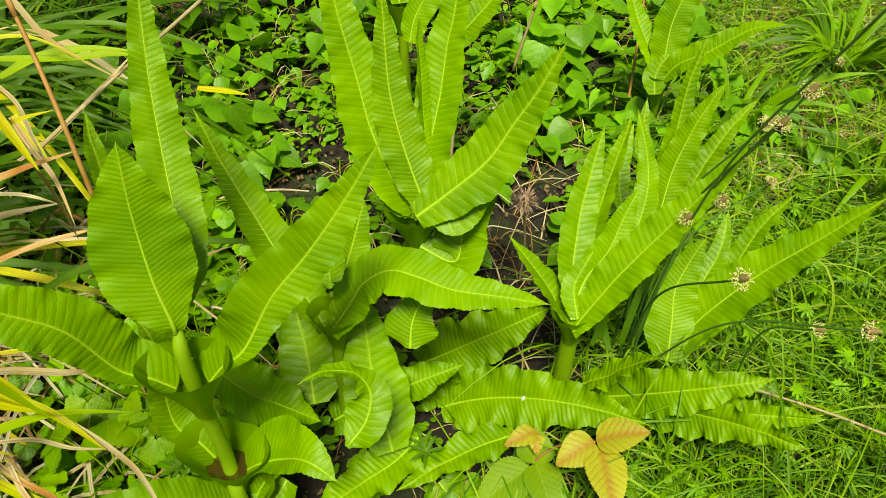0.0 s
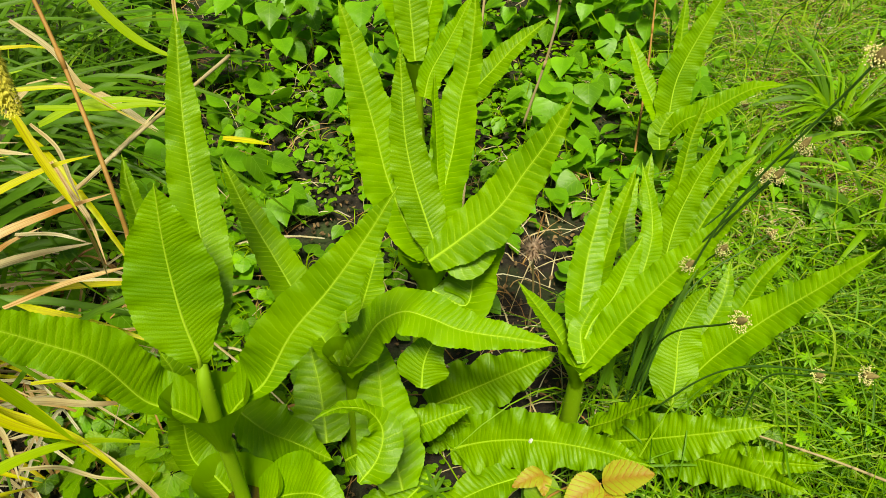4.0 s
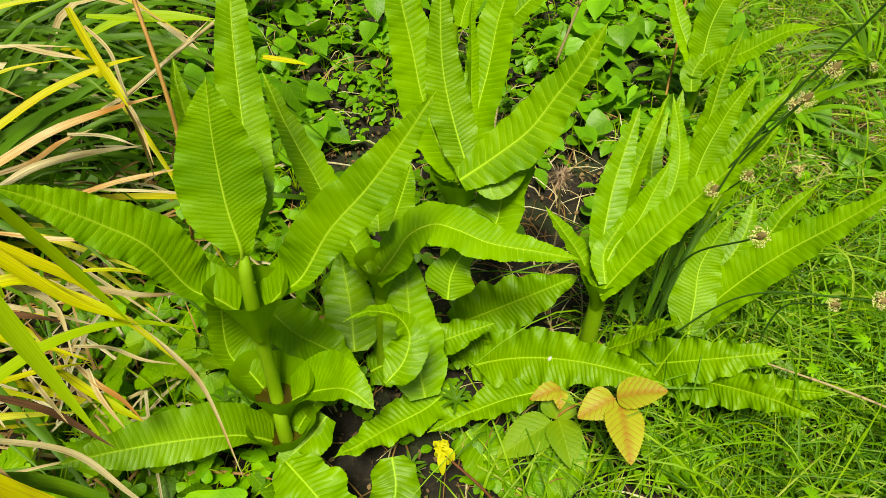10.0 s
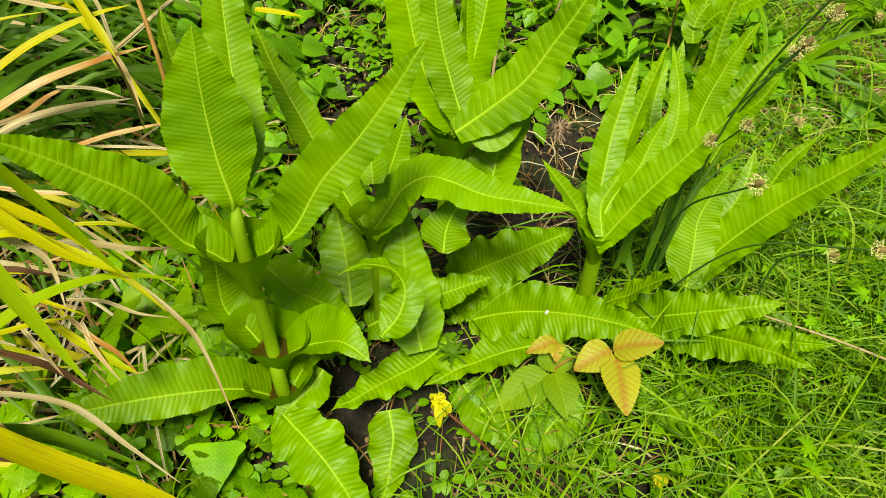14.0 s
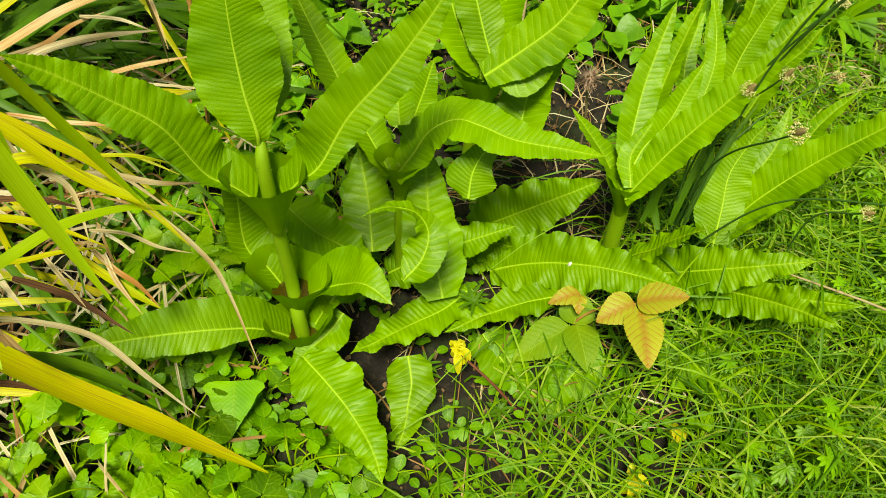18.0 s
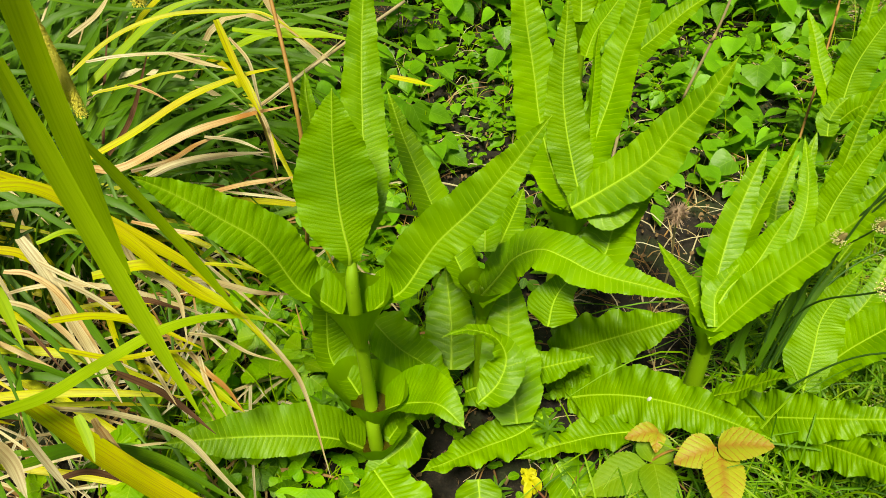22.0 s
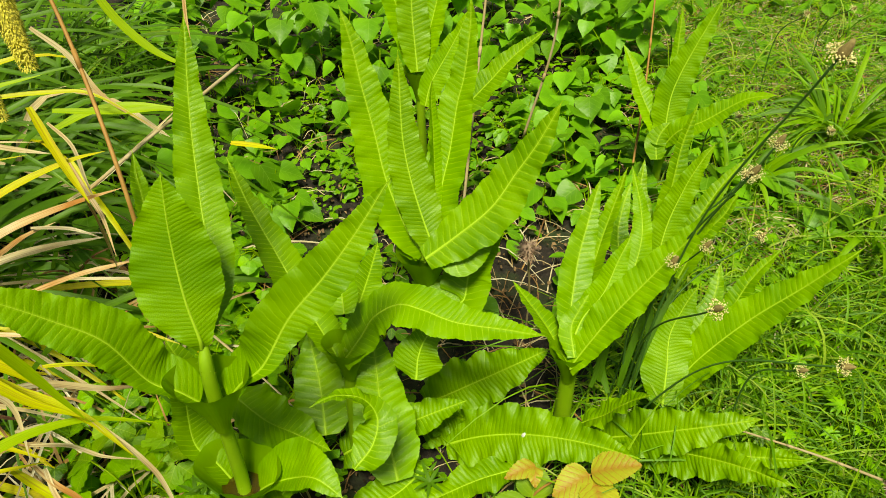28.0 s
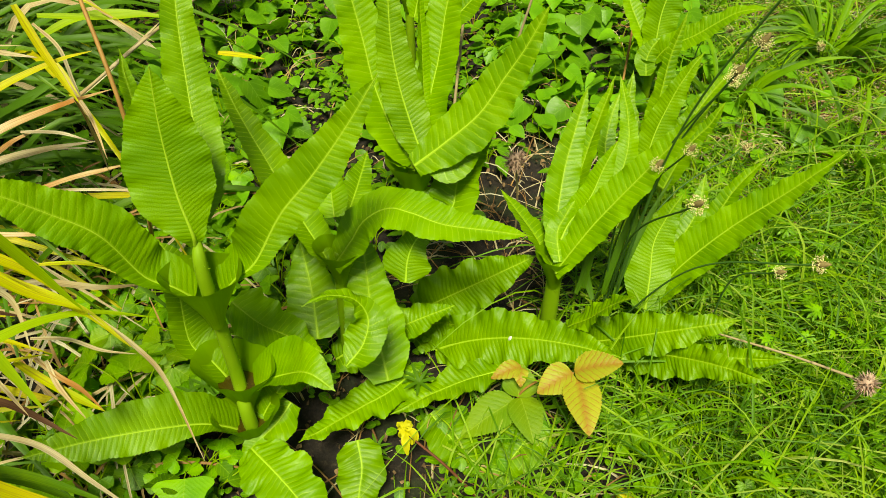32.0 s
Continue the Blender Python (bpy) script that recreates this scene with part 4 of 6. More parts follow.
spine_leaf(plant_b2, [(0.023, 1.396, 0.380), (0.036, 1.415, 0.423), (0.066, 1.434, 0.471), (0.095, 1.450, 0.519), (0.121, 1.464, 0.566)], (-0.442, -0.602, 0.665), 0.063, fold=-0.2, pitch=0.88)
spine_leaf(plant_b2, [(0.064, 1.376, 0.350), (0.106, 1.388, 0.383), (0.147, 1.401, 0.422), (0.205, 1.419, 0.480), (0.269, 1.430, 0.533)], (-0.269, -0.427, 0.863), 0.070, pitch=1.20)
plant_c = teasel("green teasel with narrow upright leaves and a pale stem")
stem(plant_c, [(0.262, 0.832, -0.020), (0.258, 0.818, 0.120), (0.254, 0.807, 0.275)], 0.015)
leaf_cup(plant_c, np.array([0.254, 0.806, 0.272]), np.array([0.976, 0.217, 0]), 0.85)
spine_leaf(plant_c, [(0.248, 0.788, 0.254), (0.276, 0.801, 0.297), (0.308, 0.814, 0.345), (0.354, 0.829, 0.403), (0.405, 0.842, 0.471), (0.456, 0.853, 0.544)], (-0.404, -0.236, 0.884), 0.071, profile=CLASP, fold=0.22, pitch=1.20)
spine_leaf(plant_c, [(0.253, 0.843, 0.276), (0.262, 0.886, 0.312), (0.274, 0.933, 0.357), (0.293, 0.978, 0.407), (0.313, 1.020, 0.460)], (0.128, -0.330, 0.935), 0.058, pitch=1.20)
spine_leaf(plant_c, [(0.270, 0.854, 0.277), (0.289, 0.906, 0.318), (0.311, 0.955, 0.363), (0.333, 0.996, 0.403), (0.363, 1.045, 0.464)], (-0.581, -0.077, 0.810), 0.051, fold=0.45, pitch=1.20)
spine_leaf(plant_c, [(0.258, 0.821, 0.299), (0.273, 0.840, 0.321), (0.303, 0.860, 0.350), (0.326, 0.890, 0.389), (0.348, 0.915, 0.427)], (-0.393, -0.327, 0.860), 0.060, fold=-0.25, pitch=0.81)
spine_leaf(plant_c, [(0.335, 0.891, 0.276), (0.367, 0.931, 0.317), (0.388, 0.978, 0.366), (0.388, 1.021, 0.406), (0.377, 1.068, 0.451)], (0.114, -0.456, 0.882), 0.048, fold=-0.2, pitch=0.81)
spine_leaf(plant_c, [(0.250, 0.781, 0.263), (0.239, 0.817, 0.263), (0.220, 0.865, 0.273), (0.196, 0.910, 0.283), (0.171, 0.954, 0.294)], (0.540, -0.315, 0.780), 0.054, fold=0.5, profile=CLASP, pitch=1.20)
spine_leaf(plant_c, [(0.256, 0.794, 0.275), (0.253, 0.829, 0.304), (0.265, 0.847, 0.325), (0.282, 0.864, 0.346)], (0.138, -0.470, 0.872), 0.043, fold=-0.2, profile=CLASP, pitch=1.20)
spine_leaf(plant_c, [(0.282, 0.781, 0.121), (0.315, 0.765, 0.165), (0.340, 0.752, 0.212), (0.369, 0.733, 0.257)], (-0.216, 0.072, 0.974), 0.054, crinkle=1.4, pitch=1.20)
plant_e = teasel("green teasel rosette with long spreading leaves")
stem(plant_e, [(0.440, 0.850, -0.020), (0.438, 0.842, 0.060), (0.437, 0.836, 0.115)], 0.012)
spine_leaf(plant_e, [(0.390, 0.649, 0.041), (0.408, 0.615, 0.040), (0.426, 0.582, 0.040), (0.443, 0.546, 0.040)], (-0.039, -0.067, 0.997), 0.103, fold=0.1, crinkle=1.3, pitch=1.10)
spine_leaf(plant_e, [(0.344, 0.670, 0.051), (0.352, 0.635, 0.040), (0.360, 0.608, 0.035), (0.356, 0.585, 0.029)], (-0.036, -0.072, 0.997), 0.047, fold=0.1, crinkle=1.3)
leaf_cup(plant_e, np.array([0.437, 0.836, 0.118]), np.array([0.976, 0.217, 0]), 0.70)
spine_leaf(plant_e, [(0.435, 0.829, 0.112), (0.465, 0.847, 0.160), (0.498, 0.858, 0.206), (0.563, 0.871, 0.276), (0.636, 0.873, 0.352), (0.700, 0.873, 0.431)], (-0.358, -0.114, 0.927), 0.090, profile=CLASP, fold=0.2, pitch=1.20)
spine_leaf(plant_e, [(0.429, 0.814, 0.124), (0.438, 0.855, 0.167), (0.445, 0.895, 0.211), (0.468, 0.922, 0.254), (0.491, 0.939, 0.290)], (-0.270, -0.305, 0.913), 0.089, fold=-0.18, pitch=0.81)
spine_leaf(plant_e, [(0.520, 0.909, 0.131), (0.562, 0.948, 0.187), (0.605, 0.987, 0.250), (0.658, 1.010, 0.312)], (-0.388, -0.024, 0.921), 0.052, pitch=1.20)
spine_leaf(plant_e, [(0.462, 0.861, 0.094), (0.509, 0.934, 0.166), (0.543, 0.975, 0.213), (0.562, 1.026, 0.265)], (-0.159, -0.114, 0.981), 0.058, pitch=1.20)
leaf(plant_e, (0.323, 0.795, 0.055), (0.415, 0.727, 0.166), (0.539, 0.704, 0.229), (-0.660, -0.499, 0.562), 0.085, base=0.4, crinkle=1.6)
leaf(plant_e, (0.379, 0.772, 0.056), (0.473, 0.698, 0.158), (0.562, 0.605, 0.197), (-0.764, -0.436, 0.476), 0.075, base=0.4, crinkle=1.6)
leaf(plant_e, (0.412, 0.779, 0.048), (0.546, 0.710, 0.117), (0.630, 0.671, 0.163), (-0.581, -0.463, 0.669), 0.060, base=0.4, crinkle=1.6)
leaf(plant_a, (-0.328, 0.523, -0.014), (-0.374, 0.458, 0.002), (-0.404, 0.365, 0.059), (0.593, 0.085, 0.801), 0.075, base=0.4, crinkle=1.6)
plant_h = teasel("slim green teasel with several upright leaves")
stem(plant_h, [(0.462, 1.120, -0.020), (0.462, 1.100, 0.100), (0.462, 1.086, 0.200)], 0.011)
leaf_cup(plant_h, np.array([0.462, 1.085, 0.205]), np.array([0.976, 0.217, 0]), 0.70)
spine_leaf(plant_h, [(0.462, 1.085, 0.199), (0.477, 1.134, 0.274), (0.492, 1.165, 0.333), (0.506, 1.199, 0.402), (0.529, 1.229, 0.480)], (0.237, -0.485, 0.842), 0.051, fold=0.45, pitch=1.20)
spine_leaf(plant_h, [(0.446, 1.035, 0.245), (0.465, 1.076, 0.308), (0.488, 1.102, 0.361), (0.511, 1.119, 0.408), (0.541, 1.132, 0.455)], (-0.423, -0.303, 0.854), 0.062, fold=-0.2, pitch=0.81)
spine_leaf(plant_h, [(0.481, 1.042, 0.238), (0.511, 1.076, 0.293), (0.542, 1.101, 0.341), (0.577, 1.121, 0.390), (0.603, 1.130, 0.421)], (-0.395, -0.235, 0.888), 0.047, pitch=1.20)
spine_leaf(plant_h, [(0.450, 1.111, 0.206), (0.453, 1.160, 0.253), (0.447, 1.202, 0.292), (0.457, 1.246, 0.345)], (0.096, -0.453, 0.886), 0.042, pitch=1.20)
spine_leaf(plant_h, [(0.477, 0.997, 0.251), (0.514, 1.031, 0.318), (0.547, 1.041, 0.361), (0.569, 1.053, 0.403)], (-0.459, -0.178, 0.870), 0.048, pitch=1.20)
spine_leaf(plant_h, [(0.392, 1.070, 0.229), (0.389, 1.112, 0.265), (0.402, 1.150, 0.306), (0.417, 1.178, 0.339)], (0.115, -0.438, 0.891), 0.038, pitch=1.20)
plant_g = teasel("small green teasel standing at the back")
stem(plant_g, [(0.615, 1.600, -0.020), (0.606, 1.575, 0.080), (0.600, 1.560, 0.170)], 0.011)
leaf_cup(plant_g, np.array([0.6, 1.56, 0.172]), np.array([0.976, 0.217, 0]), 0.80)
spine_leaf(plant_g, [(0.601, 1.574, 0.163), (0.585, 1.611, 0.201), (0.556, 1.659, 0.254), (0.537, 1.699, 0.303), (0.512, 1.738, 0.352)], (0.149, -0.519, 0.842), 0.057, pitch=1.20)
spine_leaf(plant_g, [(0.600, 1.557, 0.174), (0.611, 1.604, 0.261), (0.629, 1.627, 0.318), (0.661, 1.648, 0.388), (0.710, 1.673, 0.491)], (-0.487, -0.494, 0.721), 0.085, fold=-0.2, pitch=0.88)
spine_leaf(plant_g, [(0.599, 1.540, 0.185), (0.622, 1.530, 0.227), (0.668, 1.508, 0.268), (0.737, 1.487, 0.333), (0.791, 1.449, 0.366)], (-0.245, -0.393, 0.886), 0.063, pitch=1.20)
spine_leaf(plant_g, [(0.632, 1.633, 0.136), (0.647, 1.681, 0.215), (0.653, 1.737, 0.313), (0.659, 1.791, 0.423)], (0.197, -0.657, 0.728), 0.052, pitch=1.20)
spine_leaf(plant_g, [(0.580, 1.523, 0.151), (0.580, 1.545, 0.182), (0.592, 1.558, 0.210), (0.610, 1.564, 0.230)], (-0.205, -0.537, 0.818), 0.058, profile=CLASP, pitch=1.20)

# ---- pendulous sedge ----
sedge = thing("sedge_clump", "arching pendulous sedge with green, yellow and dead straw blades", "sedge")
blade(sedge, (-0.305, 0.345, 1.038), (-0.359, 0.386, 0.910), (-0.325, 0.354, 0.741), 0.017, SEDGE_FRESH, (0.611, -0.618, 1.794), "broad fresh green blade")
blade(sedge, (-0.336, 0.336, 0.942), (-0.339, 0.347, 0.789), (-0.263, 0.293, 0.652), 0.015, SEDGE_FRESH, (0.548, -0.521, 1.955), "broad fresh green blade")
blade(sedge, (-0.442, 0.488, 0.776), (-0.424, 0.542, 0.620), (-0.367, 0.543, 0.476), 0.013, SEDGE_FRESH, (0.484, -0.589, 1.947))
long_blade(sedge, [(-0.556, 0.378, 0.474), (-0.513, 0.380, 0.401), (-0.447, 0.378, 0.321), (-0.368, 0.376, 0.245), (-0.312, 0.374, 0.189), (-0.247, 0.368, 0.135)], 0.0353, SEDGE_YELLOW, (-0.028, 0.145, 0.989), "broad yellow blade")
long_blade(sedge, [(-0.556, 0.396, 0.442), (-0.501, 0.432, 0.389), (-0.443, 0.449, 0.331), (-0.390, 0.432, 0.264), (-0.335, 0.412, 0.202)], 0.0085, STRAW, (0.002, -0.003, 1.000), "bleached blade bent over")
long_blade(sedge, [(-0.547, 0.437, 0.363), (-0.532, 0.423, 0.322), (-0.513, 0.415, 0.285), (-0.500, 0.416, 0.257)], 0.0113, SEDGE_RUST, (-0.003, 0.003, 1.000))
long_blade(sedge, [(-0.674, 0.752, 0.521), (-0.612, 0.786, 0.548), (-0.536, 0.833, 0.586), (-0.457, 0.862, 0.612), (-0.402, 0.867, 0.626)], 0.0112, SEDGE_YELLOW, (0.260, -0.406, 0.876), "arching yellow blade")
long_blade(sedge, [(-0.673, 0.744, 0.512), (-0.622, 0.755, 0.510), (-0.539, 0.810, 0.538), (-0.461, 0.842, 0.556), (-0.392, 0.860, 0.570)], 0.0148, SEDGE_RUST, (0.146, -0.220, 0.965), "dead blade streaked orange and straw")
long_blade(sedge, [(-0.619, 0.782, 0.467), (-0.579, 0.818, 0.474), (-0.521, 0.853, 0.471), (-0.453, 0.884, 0.463)], 0.0128, STRAW, (0.214, -0.352, 0.911))
long_blade(sedge, [(-0.643, 0.796, 0.470), (-0.599, 0.836, 0.466), (-0.567, 0.874, 0.474), (-0.532, 0.906, 0.475)], 0.0084, SEDGE_RUST, (0.234, -0.362, 0.902))
long_blade(sedge, [(-0.560, 0.791, 0.429), (-0.492, 0.829, 0.434), (-0.443, 0.849, 0.435), (-0.400, 0.862, 0.438)], 0.0082, SEDGE_RUST, (0.172, -0.330, 0.928))
long_blade(sedge, [(-0.558, 0.882, 0.483), (-0.506, 0.888, 0.476), (-0.459, 0.882, 0.463)], 0.0056, STRAW, (0.210, -0.369, 0.905))
long_blade(sedge, [(-0.489, 0.882, 0.685), (-0.462, 0.852, 0.644), (-0.434, 0.823, 0.610), (-0.411, 0.799, 0.590)], 0.0123, SEDGE_YELLOW, (0.591, -0.247, 0.768))
long_blade(sedge, [(-0.420, 0.808, 0.590), (-0.421, 0.819, 0.544), (-0.422, 0.825, 0.494), (-0.424, 0.829, 0.445)], 0.0068, SEDGE_RUST, (0.556, -0.192, 0.809))
long_blade(sedge, [(-0.507, 0.941, 0.626), (-0.478, 0.929, 0.595), (-0.463, 0.904, 0.558), (-0.451, 0.886, 0.535)], 0.0054, STRAW, (0.215, -0.421, 0.881))
long_blade(sedge, [(-0.823, 0.930, 0.525), (-0.748, 1.008, 0.575), (-0.667, 1.060, 0.593), (-0.566, 1.101, 0.586), (-0.511, 1.110, 0.575), (-0.436, 1.102, 0.526)], 0.0082, SEDGE_YELLOW, (0.255, -0.498, 0.829))
long_blade(sedge, [(-0.761, 0.937, 0.568), (-0.711, 0.955, 0.572), (-0.638, 0.981, 0.568), (-0.567, 0.996, 0.559)], 0.0060, STRAW, (0.288, -0.445, 0.848))
long_blade(sedge, [(-0.754, 0.914, 0.525), (-0.700, 0.944, 0.528), (-0.651, 0.970, 0.537), (-0.589, 0.996, 0.536)], 0.0060, SEDGE_YELLOW, (0.285, -0.426, 0.859))
long_blade(sedge, [(-0.699, 0.935, 0.533), (-0.666, 0.933, 0.527), (-0.629, 0.928, 0.512)], 0.0049, SEDGE_RUST, (0.290, -0.407, 0.866))
long_blade(sedge, [(-0.555, 0.995, 0.446), (-0.545, 1.090, 0.416), (-0.509, 1.211, 0.413), (-0.463, 1.335, 0.422)], 0.0088, STRAW, (0.189, -0.451, 0.872))
long_blade(sedge, [(-0.899, 1.061, 0.610), (-0.843, 1.093, 0.586), (-0.798, 1.117, 0.568), (-0.733, 1.154, 0.557)], 0.0090, SEDGE, (0.338, -0.474, 0.813))
long_blade(sedge, [(-0.845, 0.941, 0.462), (-0.757, 1.039, 0.537), (-0.685, 1.093, 0.587), (-0.595, 1.131, 0.601)], 0.0139, SEDGE_FRESH, (0.303, -0.486, 0.820))
long_blade(sedge, [(-0.846, 1.039, 0.497), (-0.808, 1.073, 0.503), (-0.699, 1.173, 0.553), (-0.573, 1.246, 0.565)], 0.0124, SEDGE, (0.293, -0.492, 0.820))
long_blade(sedge, [(-0.629, 1.170, 0.475), (-0.567, 1.192, 0.496), (-0.494, 1.206, 0.500), (-0.415, 1.210, 0.490)], 0.0144, SEDGE_FRESH, (0.201, -0.491, 0.848))
long_blade(sedge, [(-0.348, 1.237, 0.398), (-0.299, 1.222, 0.401), (-0.254, 1.204, 0.404)], 0.0111, SEDGE_YELLOW, (0.111, -0.454, 0.884))
long_blade(sedge, [(-0.731, 0.868, 0.439), (-0.731, 0.957, 0.456), (-0.733, 1.069, 0.522)], 0.0082, RUSTDARK, (0.715, -0.227, 0.661), "dark brown dead blade")
long_blade(sedge, [(-0.766, 0.908, 0.429), (-0.794, 0.992, 0.473), (-0.814, 1.098, 0.555)], 0.0059, RUSTDARK, (0.317, -0.397, 0.861))
long_blade(sedge, [(-0.809, 0.980, 0.585), (-0.787, 1.039, 0.597), (-0.777, 1.093, 0.622)], 0.0085, STRAW, (0.350, -0.464, 0.814))
long_blade(sedge, [(-0.623, 1.017, 0.538), (-0.571, 0.997, 0.512), (-0.519, 0.973, 0.482)], 0.0070, SEDGE, (0.244, -0.427, 0.871))
long_blade(sedge, [(-0.769, 0.892, 0.451), (-0.762, 1.006, 0.478), (-0.726, 1.118, 0.484)], 0.0162, SEDGE, (0.638, -0.268, 0.722))
long_blade(sedge, [(-0.772, 0.892, 0.416), (-0.728, 1.032, 0.459), (-0.665, 1.158, 0.490)], 0.0152, SEDGE, (0.505, -0.402, 0.764))
long_blade(sedge, [(-0.768, 0.910, 0.397), (-0.694, 1.029, 0.402), (-0.618, 1.124, 0.394)], 0.0142, SEDGE, (0.333, -0.495, 0.802))
long_blade(sedge, [(-0.710, 0.908, 0.411), (-0.668, 1.027, 0.414), (-0.590, 1.142, 0.398)], 0.0130, SEDGE, (0.167, -0.593, 0.788))
long_blade(sedge, [(-0.743, 0.909, 0.407), (-0.728, 1.035, 0.463), (-0.700, 1.146, 0.505)], 0.0163, SEDGE, (0.625, -0.286, 0.726))
long_blade(sedge, [(-0.799, 0.922, 0.444), (-0.780, 1.036, 0.500), (-0.767, 1.126, 0.545)], 0.0153, SEDGE, (0.534, -0.407, 0.741))
long_blade(sedge, [(-0.695, 0.916, 0.407), (-0.667, 1.013, 0.394), (-0.607, 1.105, 0.357)], 0.0140, SEDGE, (0.321, -0.489, 0.811))
long_blade(sedge, [(-0.775, 0.931, 0.469), (-0.728, 1.027, 0.451), (-0.664, 1.110, 0.411)], 0.0130, SEDGE, (0.205, -0.607, 0.768))
long_blade(sedge, [(-0.738, 0.924, 0.384), (-0.656, 1.058, 0.408), (-0.572, 1.167, 0.421)], 0.0164, SEDGE, (0.592, -0.296, 0.749))
long_blade(sedge, [(-0.784, 0.900, 0.478), (-0.813, 0.998, 0.527), (-0.822, 1.094, 0.557)], 0.0151, SEDGE, (0.556, -0.395, 0.732))
long_blade(sedge, [(-0.690, 0.943, 0.399), (-0.638, 1.046, 0.395), (-0.570, 1.135, 0.373)], 0.0141, SEDGE, (0.306, -0.504, 0.808))
long_blade(sedge, [(-0.601, 0.495, 0.679), (-0.563, 0.538, 0.652), (-0.502, 0.554, 0.583), (-0.431, 0.550, 0.503), (-0.379, 0.558, 0.458)], 0.0185, SEDGE_YELLOW, (0.316, -0.109, 0.943), "yellow and green blade")
long_blade(sedge, [(-0.615, 0.532, 0.678), (-0.561, 0.559, 0.622), (-0.499, 0.575, 0.560), (-0.439, 0.583, 0.503), (-0.402, 0.578, 0.458)], 0.0175, SEDGE_YELLOW, (0.248, -0.163, 0.955), "yellow blade browning at its tip")
long_blade(sedge, [(-0.543, 0.535, 0.521), (-0.491, 0.572, 0.511), (-0.447, 0.573, 0.482), (-0.387, 0.569, 0.443), (-0.333, 0.545, 0.399)], 0.0165, SEDGE_YELLOW, (0.299, -0.110, 0.948))
long_blade(sedge, [(-0.380, 0.569, 0.439), (-0.328, 0.548, 0.390), (-0.296, 0.523, 0.352), (-0.248, 0.448, 0.285)], 0.0068, STRAW, (0.421, -0.038, 0.906))
long_blade(sedge, [(-0.721, 0.626, 0.476), (-0.671, 0.592, 0.441), (-0.603, 0.534, 0.381), (-0.539, 0.480, 0.337)], 0.0188, STRAW, (0.411, -0.019, 0.912), "broad bleached dead blade")
long_blade(sedge, [(-0.744, 0.599, 0.477), (-0.718, 0.612, 0.460), (-0.700, 0.610, 0.440)], 0.0133, SEDGE_YELLOW, (0.288, -0.247, 0.925))
long_blade(sedge, [(-0.683, 0.599, 0.464), (-0.639, 0.595, 0.443), (-0.593, 0.593, 0.426)], 0.0068, STRAW, (0.244, -0.229, 0.942))
long_blade(sedge, [(-0.718, 0.575, 0.462), (-0.684, 0.581, 0.455), (-0.639, 0.569, 0.426), (-0.571, 0.520, 0.357)], 0.0085, SEDGE_RUST, (0.234, -0.210, 0.949))
long_blade(sedge, [(-0.718, 0.545, 0.439), (-0.672, 0.550, 0.419), (-0.618, 0.532, 0.381), (-0.571, 0.495, 0.341)], 0.0077, STRAW, (0.199, -0.172, 0.965))
long_blade(sedge, [(-0.563, 0.325, 0.517), (-0.528, 0.380, 0.489), (-0.499, 0.440, 0.476), (-0.448, 0.516, 0.466), (-0.386, 0.567, 0.441), (-0.315, 0.592, 0.400)], 0.0160, SEDGE_FRESH, (0.108, -0.125, 0.986), "arching fresh green blade")
long_blade(sedge, [(-0.603, 0.499, 0.468), (-0.563, 0.534, 0.446), (-0.514, 0.556, 0.413), (-0.450, 0.563, 0.364)], 0.0112, SEDGE_YELLOW, (0.167, -0.182, 0.969))
long_blade(sedge, [(-0.576, 0.470, 0.455), (-0.525, 0.491, 0.421), (-0.484, 0.521, 0.404), (-0.441, 0.546, 0.387)], 0.0078, SEDGE_YELLOW, (0.143, -0.155, 0.977))
long_blade(sedge, [(-0.461, 0.545, 0.384), (-0.434, 0.531, 0.360), (-0.407, 0.522, 0.340), (-0.382, 0.506, 0.318)], 0.0072, SEDGE_RUST, (0.084, -0.109, 0.991))
long_blade(sedge, [(-0.479, 0.534, 0.388), (-0.443, 0.523, 0.355), (-0.407, 0.514, 0.326), (-0.384, 0.510, 0.309)], 0.0112, SEDGE_YELLOW, (0.077, -0.098, 0.992))
long_blade(sedge, [(-0.447, 0.544, 0.376), (-0.431, 0.519, 0.351), (-0.400, 0.493, 0.319)], 0.0064, STRAW, (0.097, -0.118, 0.988))
long_blade(sedge, [(-0.460, 0.556, 0.406), (-0.425, 0.571, 0.383), (-0.392, 0.574, 0.355), (-0.355, 0.584, 0.332)], 0.0056, STRAW, (0.096, -0.141, 0.985))
long_blade(sedge, [(-0.522, 0.582, 0.546), (-0.510, 0.576, 0.504), (-0.473, 0.579, 0.455), (-0.458, 0.545, 0.396)], 0.0085, STRAW, (0.170, -0.209, 0.963))
long_blade(sedge, [(-0.534, 0.630, 0.413), (-0.482, 0.656, 0.400), (-0.416, 0.669, 0.373), (-0.356, 0.687, 0.359)], 0.0101, STRAW, (0.128, -0.206, 0.970))
long_blade(sedge, [(-0.476, 0.661, 0.430), (-0.435, 0.675, 0.417), (-0.386, 0.682, 0.397)], 0.0058, SEDGE_YELLOW, (0.150, -0.234, 0.960))
long_blade(sedge, [(-0.591, 0.692, 0.466), (-0.517, 0.704, 0.444), (-0.418, 0.726, 0.426)], 0.0068, SEDGE_RUST, (0.198, -0.270, 0.942))
long_blade(sedge, [(-0.491, 0.376, 0.473), (-0.474, 0.359, 0.459), (-0.459, 0.339, 0.446)], 0.0111, SEDGE_FRESH, (0.128, -0.098, 0.987))
